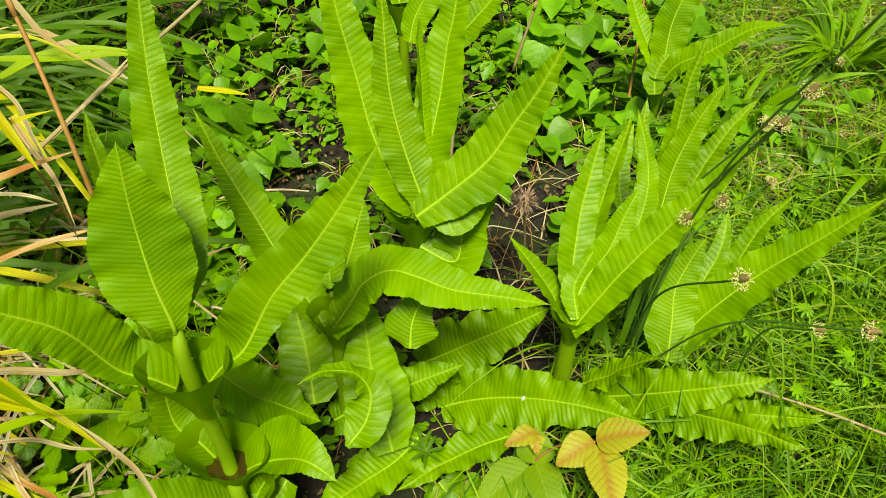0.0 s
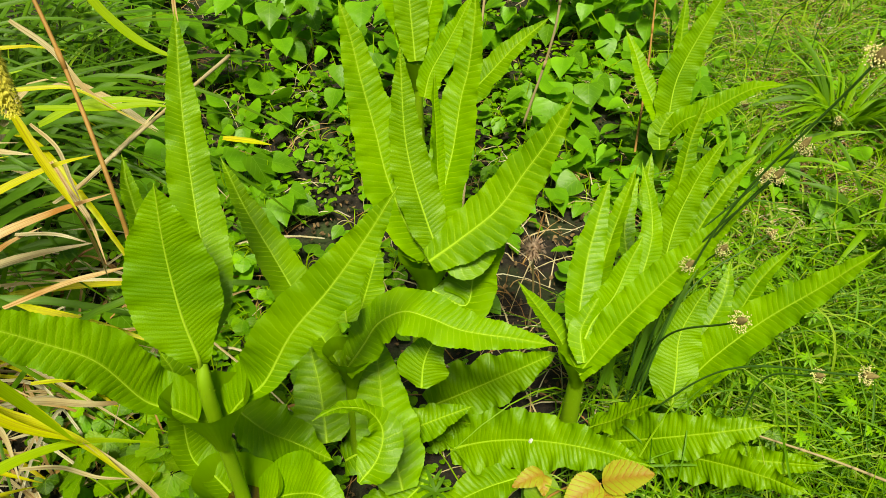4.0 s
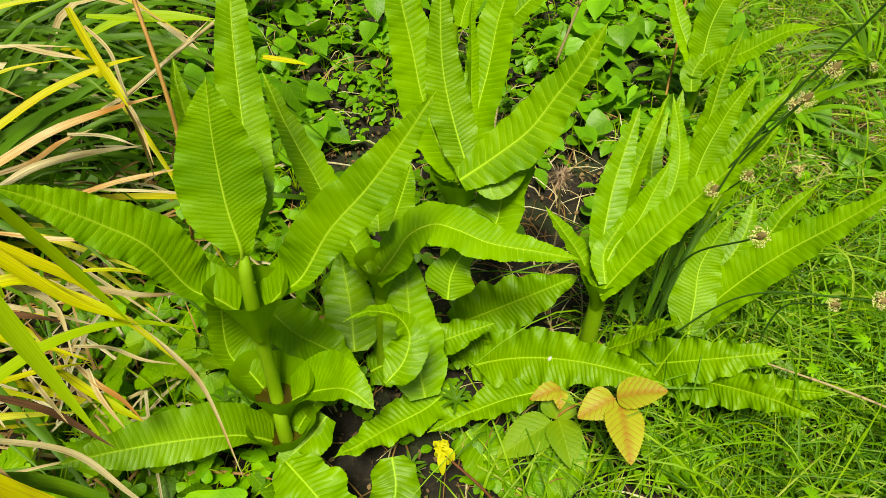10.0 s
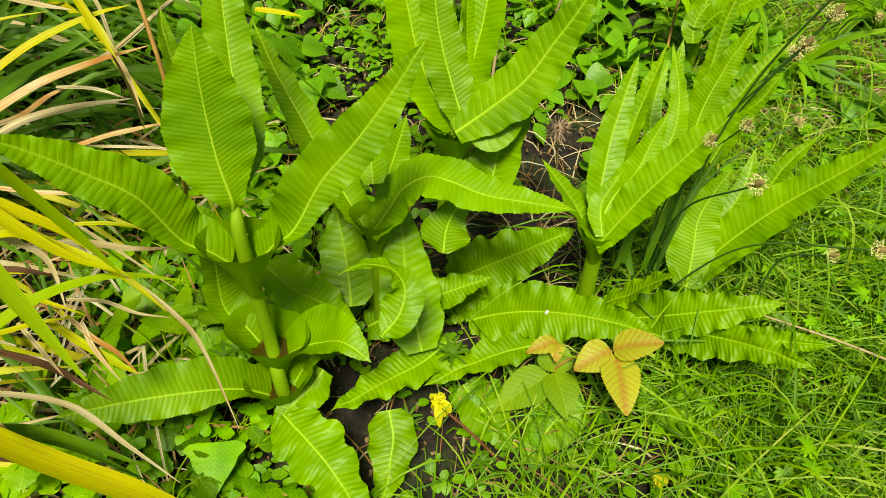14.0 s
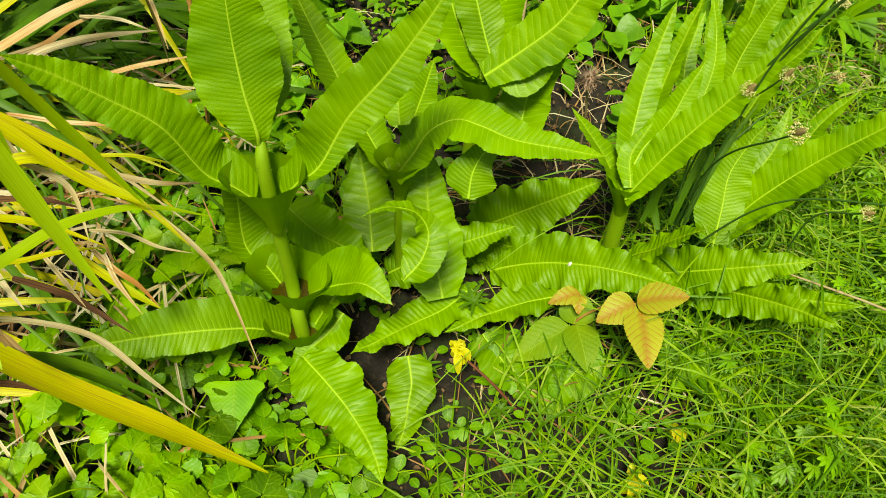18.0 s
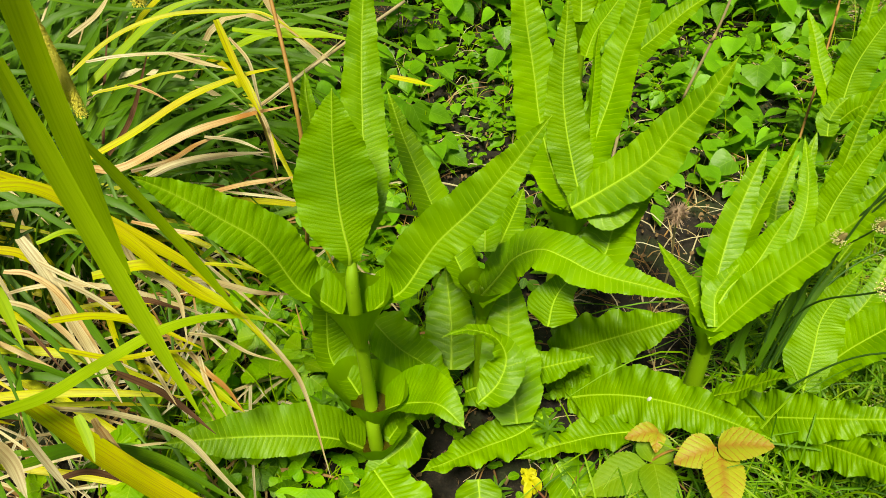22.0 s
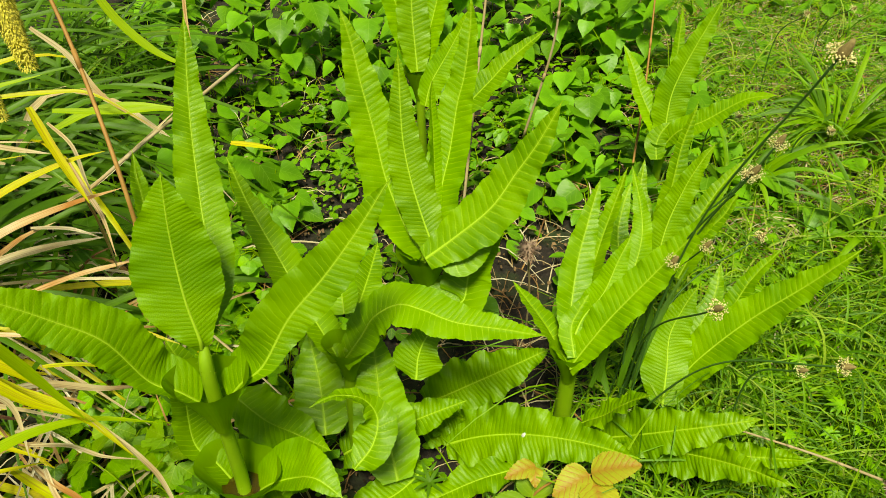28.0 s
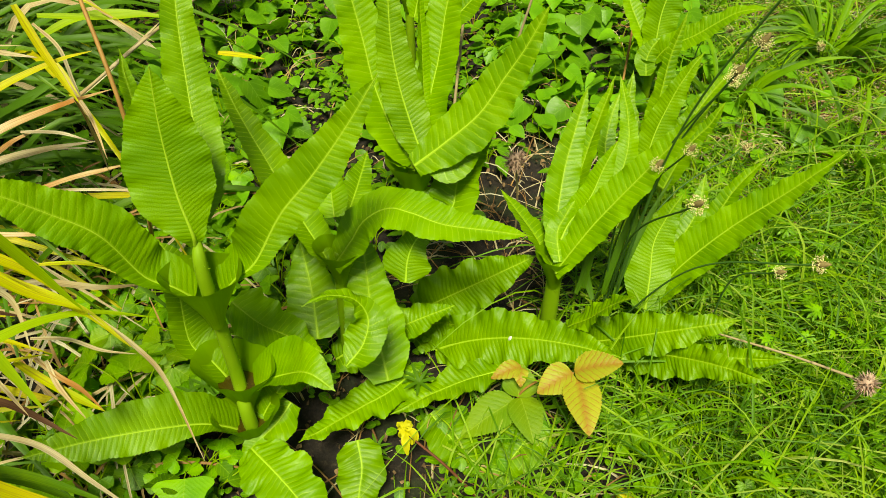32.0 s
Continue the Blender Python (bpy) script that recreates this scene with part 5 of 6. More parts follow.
long_blade(sedge, [(-0.573, 0.344, 0.397), (-0.533, 0.396, 0.359), (-0.469, 0.426, 0.301), (-0.370, 0.422, 0.221)], 0.0191, SEDGE, (-0.030, 0.027, 0.999))
long_blade(sedge, [(-0.588, 0.361, 0.389), (-0.533, 0.411, 0.340), (-0.462, 0.427, 0.273), (-0.380, 0.415, 0.199)], 0.0146, SEDGE, (-0.043, 0.040, 0.998))
long_blade(sedge, [(-0.505, 0.403, 0.405), (-0.496, 0.399, 0.364), (-0.477, 0.391, 0.318)], 0.0115, SEDGE_RUST, (0.103, -0.084, 0.991))
long_blade(sedge, [(-0.561, 0.328, 0.474), (-0.549, 0.323, 0.442), (-0.537, 0.305, 0.406)], 0.0159, STRAW, (0.157, -0.093, 0.983))
long_blade(sedge, [(-0.537, 0.346, 0.464), (-0.526, 0.340, 0.420), (-0.505, 0.329, 0.369)], 0.0088, STRAW, (0.133, -0.087, 0.987))
long_blade(sedge, [(-0.531, 0.404, 0.642), (-0.522, 0.397, 0.627), (-0.500, 0.373, 0.590)], 0.0127, SEDGE_FRESH, (0.268, -0.206, 0.941))
long_blade(sedge, [(-0.633, 0.445, 0.458), (-0.609, 0.458, 0.431), (-0.576, 0.470, 0.398), (-0.544, 0.498, 0.379)], 0.0080, SEDGE, (0.177, -0.145, 0.973))
long_blade(sedge, [(-0.520, 0.534, 0.386), (-0.495, 0.514, 0.357), (-0.469, 0.493, 0.329)], 0.0057, STRAW, (0.127, -0.133, 0.983))
long_blade(sedge, [(-0.554, 0.508, 0.364), (-0.498, 0.513, 0.319), (-0.432, 0.498, 0.262)], 0.0100, RUSTDARK, (0.112, -0.117, 0.987))
long_blade(sedge, [(-0.609, 0.575, 0.425), (-0.550, 0.605, 0.403), (-0.496, 0.616, 0.376)], 0.0091, RUSTDARK, (0.186, -0.206, 0.961))
long_blade(sedge, [(-0.635, 0.567, 0.472), (-0.593, 0.576, 0.427), (-0.543, 0.571, 0.372)], 0.0067, STRAW, (0.213, -0.208, 0.954))
long_blade(sedge, [(-0.632, 0.567, 0.534), (-0.596, 0.596, 0.532), (-0.530, 0.602, 0.486), (-0.490, 0.601, 0.461)], 0.0079, SEDGE_FRESH, (0.213, -0.243, 0.946))
long_blade(sedge, [(-0.733, 0.545, 0.390), (-0.689, 0.538, 0.383), (-0.632, 0.505, 0.350)], 0.0053, RUSTDARK, (0.234, -0.184, 0.955))
long_blade(sedge, [(-0.579, 0.377, 0.311), (-0.548, 0.397, 0.300), (-0.484, 0.403, 0.265)], 0.0089, RUSTDARK, (0.101, -0.074, 0.992))
long_blade(sedge, [(-0.491, 0.924, 0.576), (-0.467, 0.897, 0.545), (-0.440, 0.869, 0.514), (-0.418, 0.827, 0.474)], 0.0072, SEDGE_RUST, (0.180, -0.354, 0.918))
long_blade(sedge, [(-0.597, 1.151, 0.672), (-0.550, 1.150, 0.622), (-0.508, 1.134, 0.557), (-0.419, 1.128, 0.486)], 0.0094, STRAW, (0.213, -0.473, 0.855))
long_blade(sedge, [(-0.546, 1.295, 0.675), (-0.510, 1.285, 0.617), (-0.457, 1.279, 0.564), (-0.393, 1.282, 0.528)], 0.0157, SEDGE_FRESH, (0.186, -0.520, 0.833))
long_blade(sedge, [(-0.581, 1.096, 0.554), (-0.494, 1.127, 0.533), (-0.434, 1.147, 0.526), (-0.394, 1.155, 0.516)], 0.0115, SEDGE_FRESH, (0.177, -0.465, 0.868))
long_blade(sedge, [(-0.523, 0.985, 0.535), (-0.503, 0.965, 0.511), (-0.482, 0.945, 0.487)], 0.0116, SEDGE_YELLOW, (0.205, -0.392, 0.897))
long_blade(sedge, [(-0.390, 1.294, 0.674), (-0.390, 1.272, 0.622), (-0.385, 1.252, 0.577)], 0.0065, SEDGE_RUST, (0.169, -0.550, 0.818))
long_blade(sedge, [(-0.624, 0.957, 0.582), (-0.585, 0.969, 0.563), (-0.544, 0.982, 0.547)], 0.0088, STRAW, (0.253, -0.417, 0.873))
catkin(sedge, (-0.195, 0.364, 0.977), 0.130, 0.0070, (-0.02, 0.01))
catkin(sedge, (-0.157, 0.343, 1.017), 0.120, 0.0062, (-0.012, 0.012))
catkin(sedge, (-0.271, 0.400, 0.950), 0.130, 0.0068, (-0.01, 0.01))
catkin(sedge, (-0.326, 0.376, 0.877), 0.120, 0.0058, (-0.035, 0.02))
stalk("dry_stalk", "red-brown dry grass stalk among the sedge", [(-0.456, 0.952, 0.879), (-0.397, 0.868, 0.755), (-0.334, 0.745, 0.589), (-0.404, 0.842, 0.301)], 0.0029, BROWNSTEM)
stalk("straw", "broken beige straw lying across the sedge", [(-0.551, 1.037, 0.427), (-0.476, 1.207, 0.438), (-0.359, 1.435, 0.458)], 0.0034, STRAW)
stalk("dry_stalk", "thin beige dry stalk standing upright", [(0.339, 1.707, 0.571), (0.329, 1.680, 0.377), (0.273, 1.666, 0.130)], 0.0032, STRAW)
stalk("dry_stalk", "thin beige dry stalk standing upright", [(0.165, 1.628, 0.578), (0.135, 1.515, 0.336), (0.096, 1.308, 0.091)], 0.0034, STRAW)
stalk("dry_stalk", "thin brown dry stalk standing upright", [(0.635, 1.966, 0.441), (0.609, 1.809, 0.211), (0.549, 1.591, 0.033)], 0.0030, BROWNSTEM)
stalk("dry_stalk", "pale dry stalk lying in the grass", [(0.550, 0.767, 0.113), (0.647, 0.697, 0.140), (0.715, 0.633, 0.167)], 0.0022, STRAW)

# ---- ribwort plantain ----
plantain = thing("plantain_clump", "ribwort plantain with dark stalks and cream flower heads", "plantain")
plantain_flower(plantain, (0.370, 0.864, 0.000), (0.371, 0.638, 0.540), 0.0095)
plantain_flower(plantain, (0.380, 0.879, 0.000), (0.444, 0.794, 0.625), 0.0095)
plantain_flower(plantain, (0.369, 0.847, 0.000), (0.575, 0.655, 0.410), 0.0095)
plantain_flower(plantain, (0.335, 0.838, 0.000), (0.628, 1.051, 0.298), 0.0095)
plantain_flower(plantain, (0.352, 0.884, 0.000), (0.491, 0.900, 0.542), 0.0095)
plantain_flower(plantain, (0.371, 0.835, 0.000), (0.469, 0.805, 0.661), 0.0095)
plantain_flower(plantain, (0.374, 0.856, 0.000), (0.386, 0.827, 0.444), 0.0095)
plantain_flower(plantain, (0.376, 0.870, 0.000), (0.451, 0.711, 0.828), 0.0125)
plantain_flower(plantain, (0.403, 0.899, 0.000), (0.433, 0.839, 0.464), 0.0085)
plantain_flower(plantain, (0.552, 0.796, 0.000), (0.582, 0.736, 0.305), 0.0085)
plantain_flower(plantain, (0.722, 1.594, 0.000), (0.752, 1.534, 0.261), 0.0085)
plantain_flower(plantain, (1.031, 2.024, 0.000), (1.061, 1.964, 0.318), 0.0085)
plantain_flower(plantain, (0.921, 1.541, 0.000), (0.951, 1.481, 0.252), 0.0085)
plantain_flower(plantain, (1.225, 2.144, 0.000), (1.255, 2.084, 0.280), 0.0085)
blade(plantain, (0.308, 0.847, 0.134), (0.352, 0.895, 0.239), (0.297, 0.905, 0.291), 0.012, SEDGE, (-0.240, -0.648, 1.023))
blade(plantain, (0.323, 0.852, 0.143), (0.329, 0.889, 0.239), (0.385, 0.929, 0.319), 0.011, SEDGE, (-0.251, -0.651, 1.016))
blade(plantain, (0.360, 0.851, 0.127), (0.370, 0.874, 0.211), (0.432, 0.953, 0.335), 0.012, SEDGE, (-0.278, -0.640, 1.016))
blade(plantain, (0.341, 0.846, 0.118), (0.322, 0.895, 0.163), (0.315, 0.895, 0.231), 0.013, SEDGE, (-0.232, -0.627, 1.043))
blade(plantain, (0.379, 0.847, 0.131), (0.407, 0.898, 0.218), (0.476, 0.965, 0.309), 0.010, SEDGE, (-0.298, -0.641, 1.007))
blade(plantain, (0.404, 0.855, 0.120), (0.417, 0.915, 0.199), (0.416, 0.953, 0.267), 0.012, SEDGE, (-0.291, -0.637, 1.014))

# ---- bramble and small plants in front ----
BRAMBLE_AT = (0.274, 0.657, 0.144)
bramble = thing("bramble_shoot", "young bramble shoot with green and russet leaves", "bramble")
bramble_leaf(bramble, (0.267, 0.648, 0.175), (0.210, 0.623, 0.156), (0.03, -0.20, 0.98), 0.052, RUSSET)
bramble_leaf(bramble, (0.271, 0.649, 0.177), (0.342, 0.641, 0.207), (-0.15, -0.15, 0.98), 0.052, RUSSET)
bramble_leaf(bramble, (0.275, 0.641, 0.172), (0.278, 0.540, 0.165), (-0.04, -0.30, 0.95), 0.058, RUSSET)
bramble_leaf(bramble, (0.183, 0.661, 0.079), (0.092, 0.613, 0.045), (0.03, -0.05, 0.99), 0.068, BRAMBLE)
bramble_leaf(bramble, (0.194, 0.664, 0.082), (0.209, 0.581, 0.071), (0.03, -0.05, 0.99), 0.058, BRAMBLE)
bramble_leaf(bramble, (0.190, 0.665, 0.083), (0.199, 0.709, 0.115), (-0.03, -0.40, 0.91), 0.058, BRAMBLE)
bramble_leaf(bramble, (0.194, 0.695, 0.128), (0.143, 0.677, 0.120), (0.02, -0.20, 0.98), 0.032, RUSSET)
bramble_leaf(bramble, (0.192, 0.693, 0.127), (0.191, 0.661, 0.117), (0.02, -0.20, 0.98), 0.026, RUSSET)
bramble_stem(bramble, [(0.223, 0.656, 0.000), (0.190, 0.667, 0.076), (0.232, 0.668, 0.135), (0.270, 0.649, 0.172)])
withered_flower((0.001, 0.585, 0.112), (0.137, 0.507, 0.000), 0.026)
withered_flower((0.266, 0.426, 0.041), (0.293, 0.435, 0.000), 0.036)
withered_flower((0.345, 0.500, 0.040), (0.371, 0.494, 0.000), 0.022)
seedhead((0.210, 1.060, 0.270), 0.030)
seedhead((0.721, 0.610, 0.183), 0.022)
cleavers((-0.339, 0.690, 0.100), 0.030)
cleavers((0.021, 0.673, 0.120), 0.030)
cleavers((-0.050, 0.596, 0.050), 0.025)
cleavers((0.069, 0.522, 0.050), 0.025)
cleavers((-0.362, 0.688, 0.080), 0.032)
cleavers((-0.109, 0.933, 0.060), 0.020)
cleavers((0.017, 0.697, 0.100), 0.030)
cleavers((0.713, 0.855, 0.050), 0.030)
single_leaf((-0.337, 0.528, 0.087), 0.085, -85)
single_leaf((-0.230, 0.394, 0.060), 0.070, -60)
single_leaf((-0.291, 0.963, 0.030), 0.050, 20)
single_leaf((-0.686, 0.847, 0.050), 0.060, 30)
single_leaf((0.321, 1.468, 0.050), 0.060, 40)
single_leaf((0.279, 1.504, 0.050), 0.050, 120)


# ---- sedge background blades ----
def sedge_fill():
    rng = random.Random(21)
    for k in range(300):
        bx, by = rng.gauss(-1.22, 0.16), rng.gauss(1.22, 0.25)
        a = rng.uniform(0.15, 2.2) if k % 4 else rng.uniform(-1.2, 0.3)
        L = rng.uniform(0.35, 0.85)
        h = rng.uniform(0.30, 0.65)
        p0 = np.array([bx, by, 0.0])
        p1 = p0 + np.array([math.cos(a) * L, math.sin(a) * L, rng.uniform(0.05, h) if k % 4 else rng.uniform(0.02, 0.2)])
        c = p0 + np.array([math.cos(a) * L * 0.35, math.sin(a) * L * 0.35, h * rng.uniform(1.0, 1.5)])
        mat = SEDGE if rng.random() < 0.94 else (SEDGE_YELLOW if rng.random() < 0.4 else STRAW)
        blade(sedge, p0, c, p1, rng.uniform(0.007, 0.016), mat, (rng.uniform(-0.4, 0.4), -0.5, 0.8), n=12)
    for k in range(95):
        bx, by = rng.uniform(-1.05, -0.55), rng.uniform(0.35, 1.15)
        a = rng.uniform(-0.9, 0.5)
        L = rng.uniform(0.2, 0.5)
        p0 = np.array([bx - 0.25, by, rng.uniform(0.04, 0.28)])
        p1 = p0 + np.array([math.cos(a) * L, math.sin(a) * L, rng.uniform(-0.15, 0.02)])
        p1[2] = max(0.01, p1[2])
        c = (p0 + p1) / 2 + np.array([0, 0, rng.uniform(0.03, 0.12)])
        mat = STRAW if rng.random() < 0.36 else (SEDGE_YELLOW if rng.random() < 0.65 else SEDGE)
        blade(sedge, p0, c, p1, rng.uniform(0.004, 0.009) if mat is STRAW else rng.uniform(0.007, 0.016), mat, (rng.uniform(-0.4, 0.4), -0.5, 0.8), n=12)


sedge_fill()
scatter_blades("sedge_tuft", "dense dark green sedge blades in a tussock", 1700, (-1.95, -0.85, 0.75, 2.2), SEDGE, lambda x, y: 1.0 if x < -1.1 + 0.2 * math.sin(2 * y) else 0.25, 0.22, 0.50, 0.0095, 0.9, 44, 9, (0.3, 2.2))
scatter_blades("dead_sedge", "dead straw and brown sedge blades under the tussock", 460, (-1.4, -0.42, 0.25, 1.3), STRAW, lambda x, y: 0.8, 0.06, 0.2, 0.008, 2.8, 45, 7)

# ---- ground cover ----
HEARTS = [flat_leaf("leaf", heart_outline, s, HEART, 0.2, 14, 0.015, i) for i, s in enumerate((0.085, 0.070, 0.055))]
OVALS = [flat_leaf("leaf", oval_outline, s, HEART, 0.2, 12, 0.02, i) for i, s in enumerate((0.05, 0.036))]


def trifoliate(size, seed, material=None):
    rng = random.Random(seed)
    V, F, U = [], [], []
    for ang, s in ((0, 1.0), (1.25, 0.82), (-1.25, 0.82)):
        n = 18
        o = len(V)
        for i in range(n + 1):
            u = i / n
            w = toothed_outline(u) * 1.25
            for k in (-1, -0.5, 0, 0.5, 1):
                x, y = size * s * (0.06 + u), size * s * w * k
                z = 0.18 * abs(y) - 0.2 * size * u * u + rng.uniform(-1, 1) * 0.03 * size * abs(k)
                V.append((x * math.cos(ang) - y * math.sin(ang), x * math.sin(ang) + y * math.cos(ang), z))
                U.append((x, y))
        for i in range(n):
            F += [(o + i * 5 + j, o + i * 5 + j + 1, o + i * 5 + j + 6, o + i * 5 + j + 5) for j in range(4)]
    return mesh("leaf", V, F, U, material or LOBED)


TRIS = [trifoliate(s, i) for i, s in enumerate((0.033, 0.028, 0.022))]


def upright_plant(name, label, group, leaves, height, count, seed):
    rng = random.Random(seed)
    ob = thing(name, label, "plant", group)
    path = smooth_path([(0, 0, -0.02), (rng.uniform(-0.02, 0.02), rng.uniform(-0.02, 0.02), height * 0.5), (rng.uniform(-0.04, 0.04), rng.uniform(-0.04, 0.02), height)], 14)
    st = part("stem", tube("stem", path, np.linspace(0.0022, 0.001, 14), SEDGE_FRESH, 5), ob)
    for k in range(count):
        u = 0.25 + 0.75 * k / max(1, count - 1)
        p = path[int(u * 13)]
        a = k * 2.4 + rng.uniform(-0.4, 0.4)
        reach = rng.uniform(0.012, 0.045) * (1.25 - u * 0.6)
        q = p + np.array([math.cos(a) * reach, math.sin(a) * reach, rng.uniform(0.0, 0.015)])
        m = pose(*q, rng.uniform(-15, 15), rng.uniform(0, 38), math.degrees(a) + rng.uniform(-25, 25))
        part("leaf", rng.choice(leaves), ob, "", m)
    return ob


def rosette_plant(name, label, group, leaves, count, reach, height, seed):
    rng = random.Random(seed)
    ob = thing(name, label, "plant", group)
    for k in range(count):
        a = k * 6.283 / count + rng.uniform(-0.5, 0.5)
        r, h = reach * rng.uniform(0.35, 1.0), height * rng.uniform(0.4, 1.0)
        q = (math.cos(a) * r, math.sin(a) * r, h)
        part("leaf_stalk", tube("leaf_stalk", smooth_path([(0, 0, -0.01), (q[0] * 0.4, q[1] * 0.4, h * 0.8), q], 8), np.full(8, 0.0011), SEDGE_FRESH, 5), ob)
        part("leaf", rng.choice(leaves), ob, "", pose(*q, rng.uniform(-18, 18), rng.uniform(-5, 30), math.degrees(a)))
    return ob


def spread(prototypes, spots, seed):
    rng = random.Random(seed)
    used = set()
    for x, y in spots:
        k = rng.randrange(len(prototypes))
        s = rng.uniform(0.8, 1.25)
        m = pose(x, y, ground_height(x, y), rng.uniform(-6, 6), rng.uniform(-6, 6), rng.uniform(0, 360)) @ Matrix.Scale(s, 4)
        if k not in used:
            used.add(k)
            prototypes[k].matrix_basis = m
        else:
            ob = copy_thing(prototypes[k], m)
            ob.matrix_basis = m


def spots_in(count, area, test, gap, seed):
    rng = random.Random(seed)
    out, tries = [], 0
    while len(out) < count and tries < count * 60:
        tries += 1
        x, y = rng.uniform(area[0], area[1]), rng.uniform(area[2], area[3])
        if test(x, y) and all((x - a) ** 2 + (y - b) ** 2 > gap * gap for a, b in out):
            out.append((x, y))
    return out


hearts = [upright_plant("bindweed_plant", "leafy green bindweed with heart-shaped leaves", "bindweed on the soil", HEARTS, h, n, i) for i, (h, n) in enumerate(((0.22, 11), (0.17, 9), (0.26, 13), (0.12, 7)))]
spread(hearts, spots_in(115, (-1.15, 0.85, 1.8, 3.2), lambda x, y: y > 2.05 + 0.12 * math.sin(5 * x) + 0.25 * max(0, x), 0.085, 31), 32)
short = [upright_plant("bindweed_plant", "short green bindweed with heart-shaped leaves", "bindweed on the soil", HEARTS, h, n, 15 + i) for i, (h, n) in enumerate(((0.09, 6), (0.07, 5)))]
spread(short, spots_in(34, (0.32, 0.85, 1.45, 2.15), lambda x, y: True, 0.08, 51) + spots_in(26, (-0.85, -0.30, 1.15, 1.95), lambda x, y: True, 0.09, 52), 53)
low = [rosette_plant("seedling", "low green seedling with rounded leaves", "seedlings on the soil", OVALS, n, 0.05, 0.05, 40 + n) for n in (5, 6, 8)]
spread(low, spots_in(120, (-0.65, 1.0, 0.95, 2.2), lambda x, y: not (0.14 < x < 0.34 and 0.95 < y < 1.35), 0.06, 33), 34)
ROUND = [flat_leaf("leaf", lambda u: 0.46 * math.sqrt(max(0.0, math.sin(math.pi * min(1, u + 0.01)))), z, LOBED, 0.1, 10, 0.015, 90 + i) for i, z in enumerate((0.028, 0.022))]
round_low = [rosette_plant("seedling", "low green seedling with round leaves", "seedlings on the soil", ROUND, n, 0.05, 0.045, 140 + n) for n in (7, 9)]
spread(round_low, spots_in(26, (-0.60, 0.02, 0.36, 0.75), lambda x, y: x < -0.30 or y < 0.46, 0.06, 61), 62)


def build_carpet(count, area, seed):
    """Tiny rounded leaves that cover the soil between the larger plants."""
    rng = random.Random(seed)
    V, F, U = [], [], []
    while count:
        x, y = rng.uniform(area[0], area[1]), rng.uniform(area[2], area[3])
        if noise.noise((x * 4, y * 4, 2.0)) < -0.12 or (0.10 < x < 0.36 and 0.95 < y < 1.4):
            continue
        if y < 0.85 and rng.random() < 0.3:
            continue
        count -= 1
        size, a, tilt = rng.uniform(0.010, 0.026), rng.uniform(0, 6.28), rng.uniform(-0.3, 0.5)
        d, e = np.array([math.cos(a), math.sin(a)]), np.array([-math.sin(a), math.cos(a)])
        z = ground_height(x, y) + rng.uniform(0.012, 0.05)
        o = len(V)
        for u in (0.0, 0.25, 0.6, 0.9, 1.0):
            w = 0.42 * math.sin(math.pi * min(1, u * 0.94 + 0.04)) ** 0.6
            for k in (-1, 0, 1):
                p = d * (u * size) + e * (k * w * size)
                V.append((x + p[0], y + p[1], z + tilt * u * size + 0.18 * abs(k) * w * size - 0.3 * size * u * u))
                U.append((u * size, k * w * size))
        F += [(o + 3 * i + j, o + 3 * i + j + 1, o + 3 * i + j + 4, o + 3 * i + j + 3) for i in range(4) for j in (0, 1)]
    tagged(new("ground_cover", mesh("ground_cover", V, F, U, LOBED)), "carpet of small green seedling leaves on soil", "ground cover", kind="stuff")


build_carpet(5000, (-1.0, 0.75, 0.35, 2.5), 77)
avens = [rosette_plant("avens_plant", "fresh green wood avens with three-part toothed leaves", "wood avens", TRIS, n, 0.075, 0.085, 60 + n) for n in (6, 7, 9)]
spread(avens, spots_in(62, (-1.0, 0.10, 0.25, 1.35), lambda x, y: not (-0.33 < x and 0.42 < y < 0.82) and x < -0.10 - 0.25 * max(0, y - 0.7) and not (x < -0.62 and y > 0.6) and not (x < -0.50 and y < 0.62), 0.055, 35), 36)
big_avens = [rosette_plant("avens_plant", "bright yellow-green wood avens with large toothed leaves", "wood avens", [trifoliate(0.052, 7, BRIGHT), trifoliate(0.042, 8, BRIGHT)], n, 0.075, 0.16, 70 + n) for n in (5, 6)]
spread(big_avens, [(-0.57, 0.40), (-0.47, 0.37), (-0.60, 0.53), (-0.54, 0.31), (-0.57, 0.60), (-0.41, 0.35), (-0.50, 0.55), (-0.44, 0.68), (-0.52, 0.85), (-0.66, 0.44), (-0.38, 0.80)], 42)
far = [rosette_plant("weed_plant", "leafy green weed among grass", "weeds in the grass", OVALS + HEARTS[2:], n, 0.07, 0.07, 80 + n) for n in (6, 8)]
spread(far, spots_in(75, (0.5, 2.0, 1.3, 3.0), lambda x, y: True, 0.11, 37), 38)


# ---- cranesbill with finely cut leaves in the grass ----
def cut_leaf(size, seed):
    rng = random.Random(seed)
    V, F, U = [], [], []
    for k in range(9):
        a = radians(-130 + 260 * k / 8) + rng.uniform(-0.1, 0.1)
        L = size * rng.uniform(0.75, 1.0) * (0.7 + 0.3 * math.cos(a))
        path = bezier((0, 0, 0), (math.cos(a) * L * 0.5, math.sin(a) * L * 0.5, 0.12 * L), (math.cos(a) * L, math.sin(a) * L, -0.1 * L), 6)
        v, f, uv = ribbon_data(path, size * 0.2 * np.array([0.25, 0.6, 0.9, 1.0, 0.75, 0.1]), (0, 0, 1), 0.25, len(V))
        V += list(v)
        F += f
        U += list(uv)
    return mesh("leaf", V, F, U, LOBED)


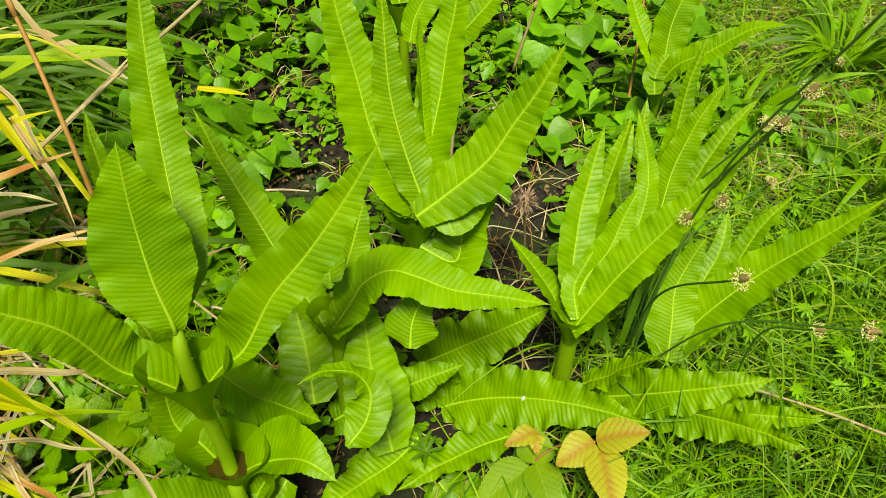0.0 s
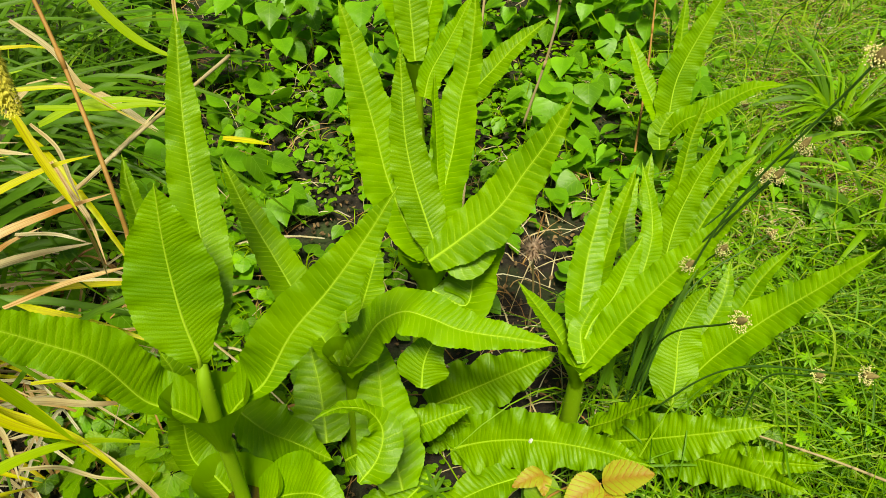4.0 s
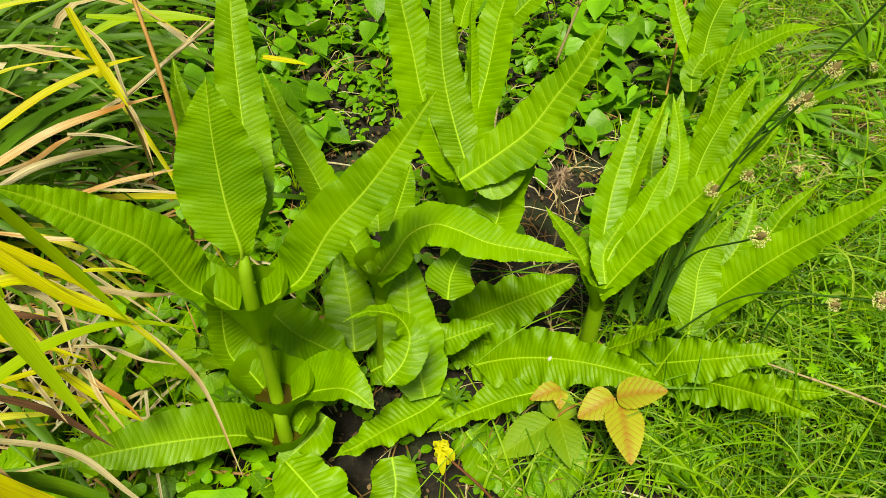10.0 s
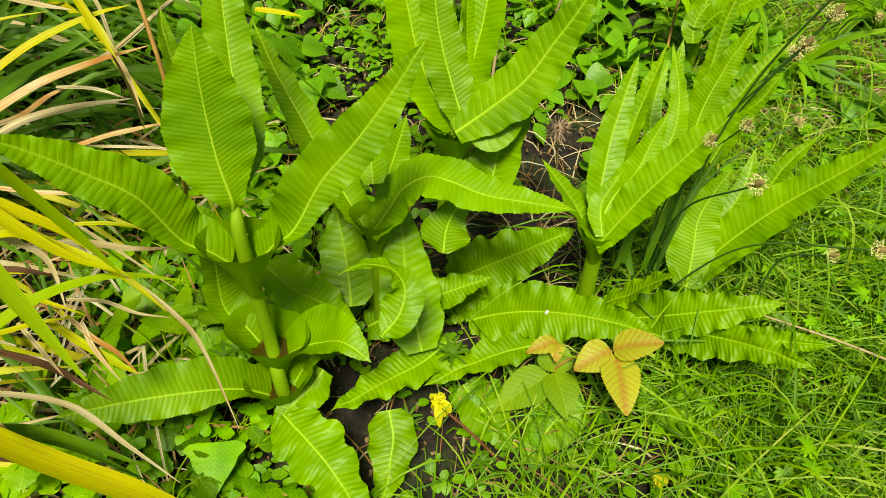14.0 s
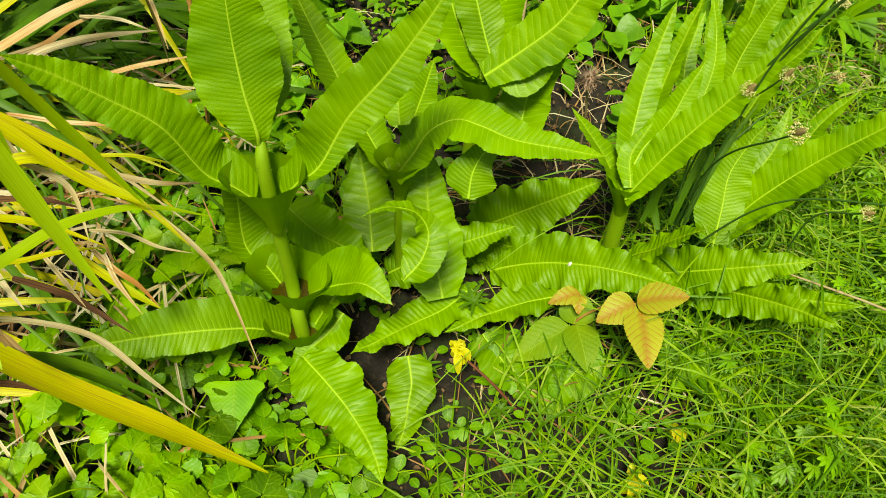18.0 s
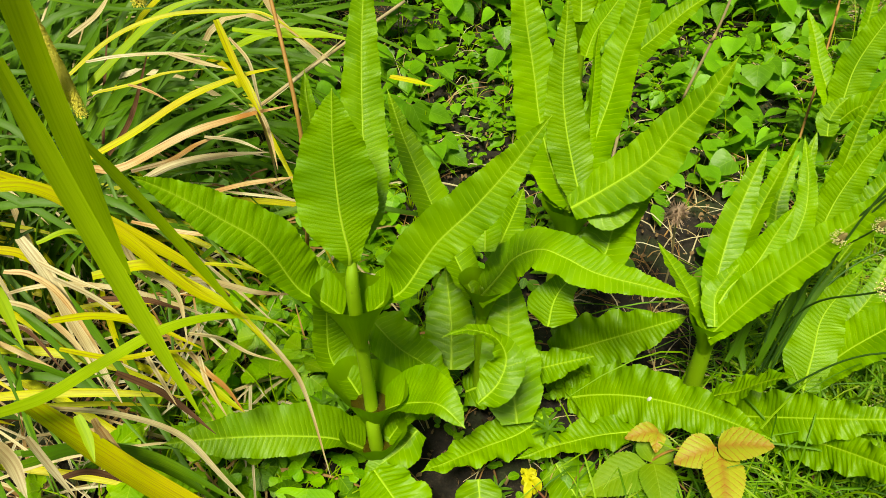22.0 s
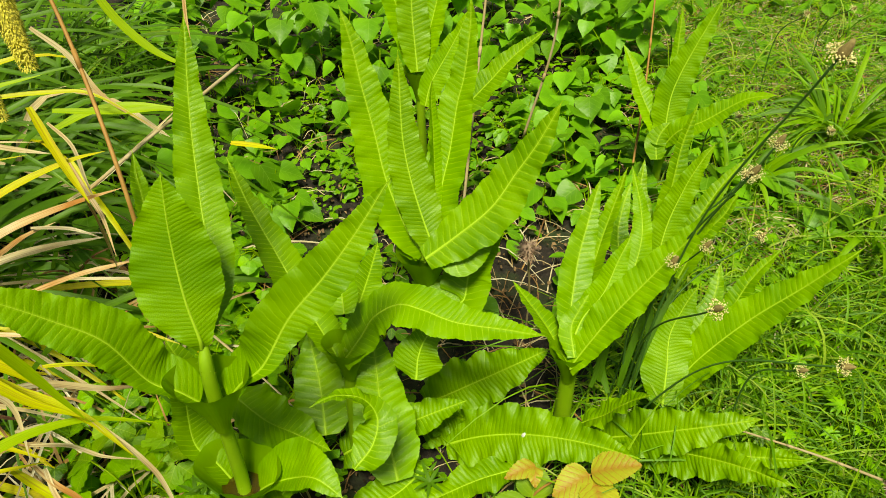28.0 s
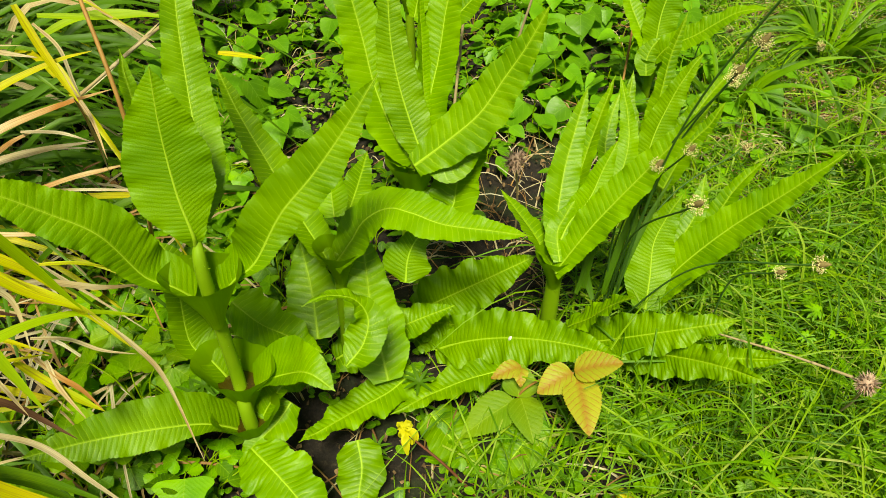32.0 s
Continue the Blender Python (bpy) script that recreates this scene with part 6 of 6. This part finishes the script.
CUTS = [cut_leaf(s, i) for i, s in enumerate((0.032, 0.026))]
cranes = [rosette_plant("cranesbill_plant", "fresh green cranesbill with finely cut leaves", "cranesbill in the grass", CUTS, n, 0.06, 0.10, 120 + n) for n in (8, 10)]
spread(cranes, spots_in(38, (0.42, 1.25, 0.45, 1.35), lambda x, y: grass_weight(x, y) > 0.5, 0.085, 39), 40)


# ---- clump of narrow plantain leaves at the back ----
def narrow_clump(at, count, seed):
    ob = thing("plantain_rosette", "dense clump of narrow bright green plantain leaves", "plantain", "plantain rosettes", at)
    rng = random.Random(seed)
    for k in range(count):
        a = rng.uniform(0, 6.28)
        L = rng.uniform(0.16, 0.36)
        d = np.array([math.cos(a), math.sin(a), 0])
        p0 = d * 0.02
        p1 = d * L * rng.uniform(0.5, 0.95) + np.array([0, 0, L * rng.uniform(0.15, 0.7)])
        blade(ob, p0, d * L * 0.25 + np.array([0, 0, L * 0.6]), p1, rng.uniform(0.009, 0.017), SEDGE if k % 3 == 0 else GRASS, (0.2, -0.6, 0.8), n=12)


narrow_clump((1.16, 1.78, 0), 70, 91)
narrow_clump((1.05, 1.32, 0), 26, 92)
narrow_clump((0.80, 1.55, 0), 20, 93)

fallen_leaf((-0.31, 1.97, 0), 0.055, 40, PETAL, "yellow fallen leaf on the bare soil")
fallen_leaf((-0.285, 0.93, 0), 0.06, 160, FALLEN, "curled brown dead leaf on the soil")
fallen_leaf((0.55, 1.60, 0), 0.05, 200, FALLEN, "curled brown dead leaf on the soil")
fallen_leaf((-0.12, 1.72, 0), 0.035, 300, FALLEN, "curled brown dead leaf on the soil")
fallen_leaf((0.05, 1.45, 0), 0.03, 70, FALLEN, "curled brown dead leaf on the soil")


def dropping(at, normal, radius):
    """A small dried splash, domed and uneven, lying on a leaf."""
    rng = random.Random(9)
    n = 14
    verts = [(0, 0, 0.0016)]
    for ring, h in ((0.55, 0.0013), (1.0, -0.0004)):
        for k in range(n):
            a = 2 * math.pi * k / n
            r = radius * ring * rng.uniform(0.8, 1.15)
            verts.append((1.35 * r * math.cos(a), r * math.sin(a), h))
    faces = [(0, 1 + k, 1 + (k + 1) % n) for k in range(n)] + [(1 + k, 1 + n + k, 1 + n + (k + 1) % n, 1 + (k + 1) % n) for k in range(n)]
    ob = new("bird_dropping", mesh("bird_dropping", verts, faces, None, DROPPING))
    ob.matrix_basis = facing(at, Vector(normal).orthogonal(), normal)
    tagged(ob, "small dried grey-white bird dropping on a teasel leaf", "dropping")


DROPPING = plain("dried_dropping", (0.28, 0.30, 0.25), (0.62, 0.64, 0.58), 300, 0.7, 0.0004)
dropping((0.1812, 0.7546, 0.1272), (-0.574, -0.546, 0.610), 0.0034)
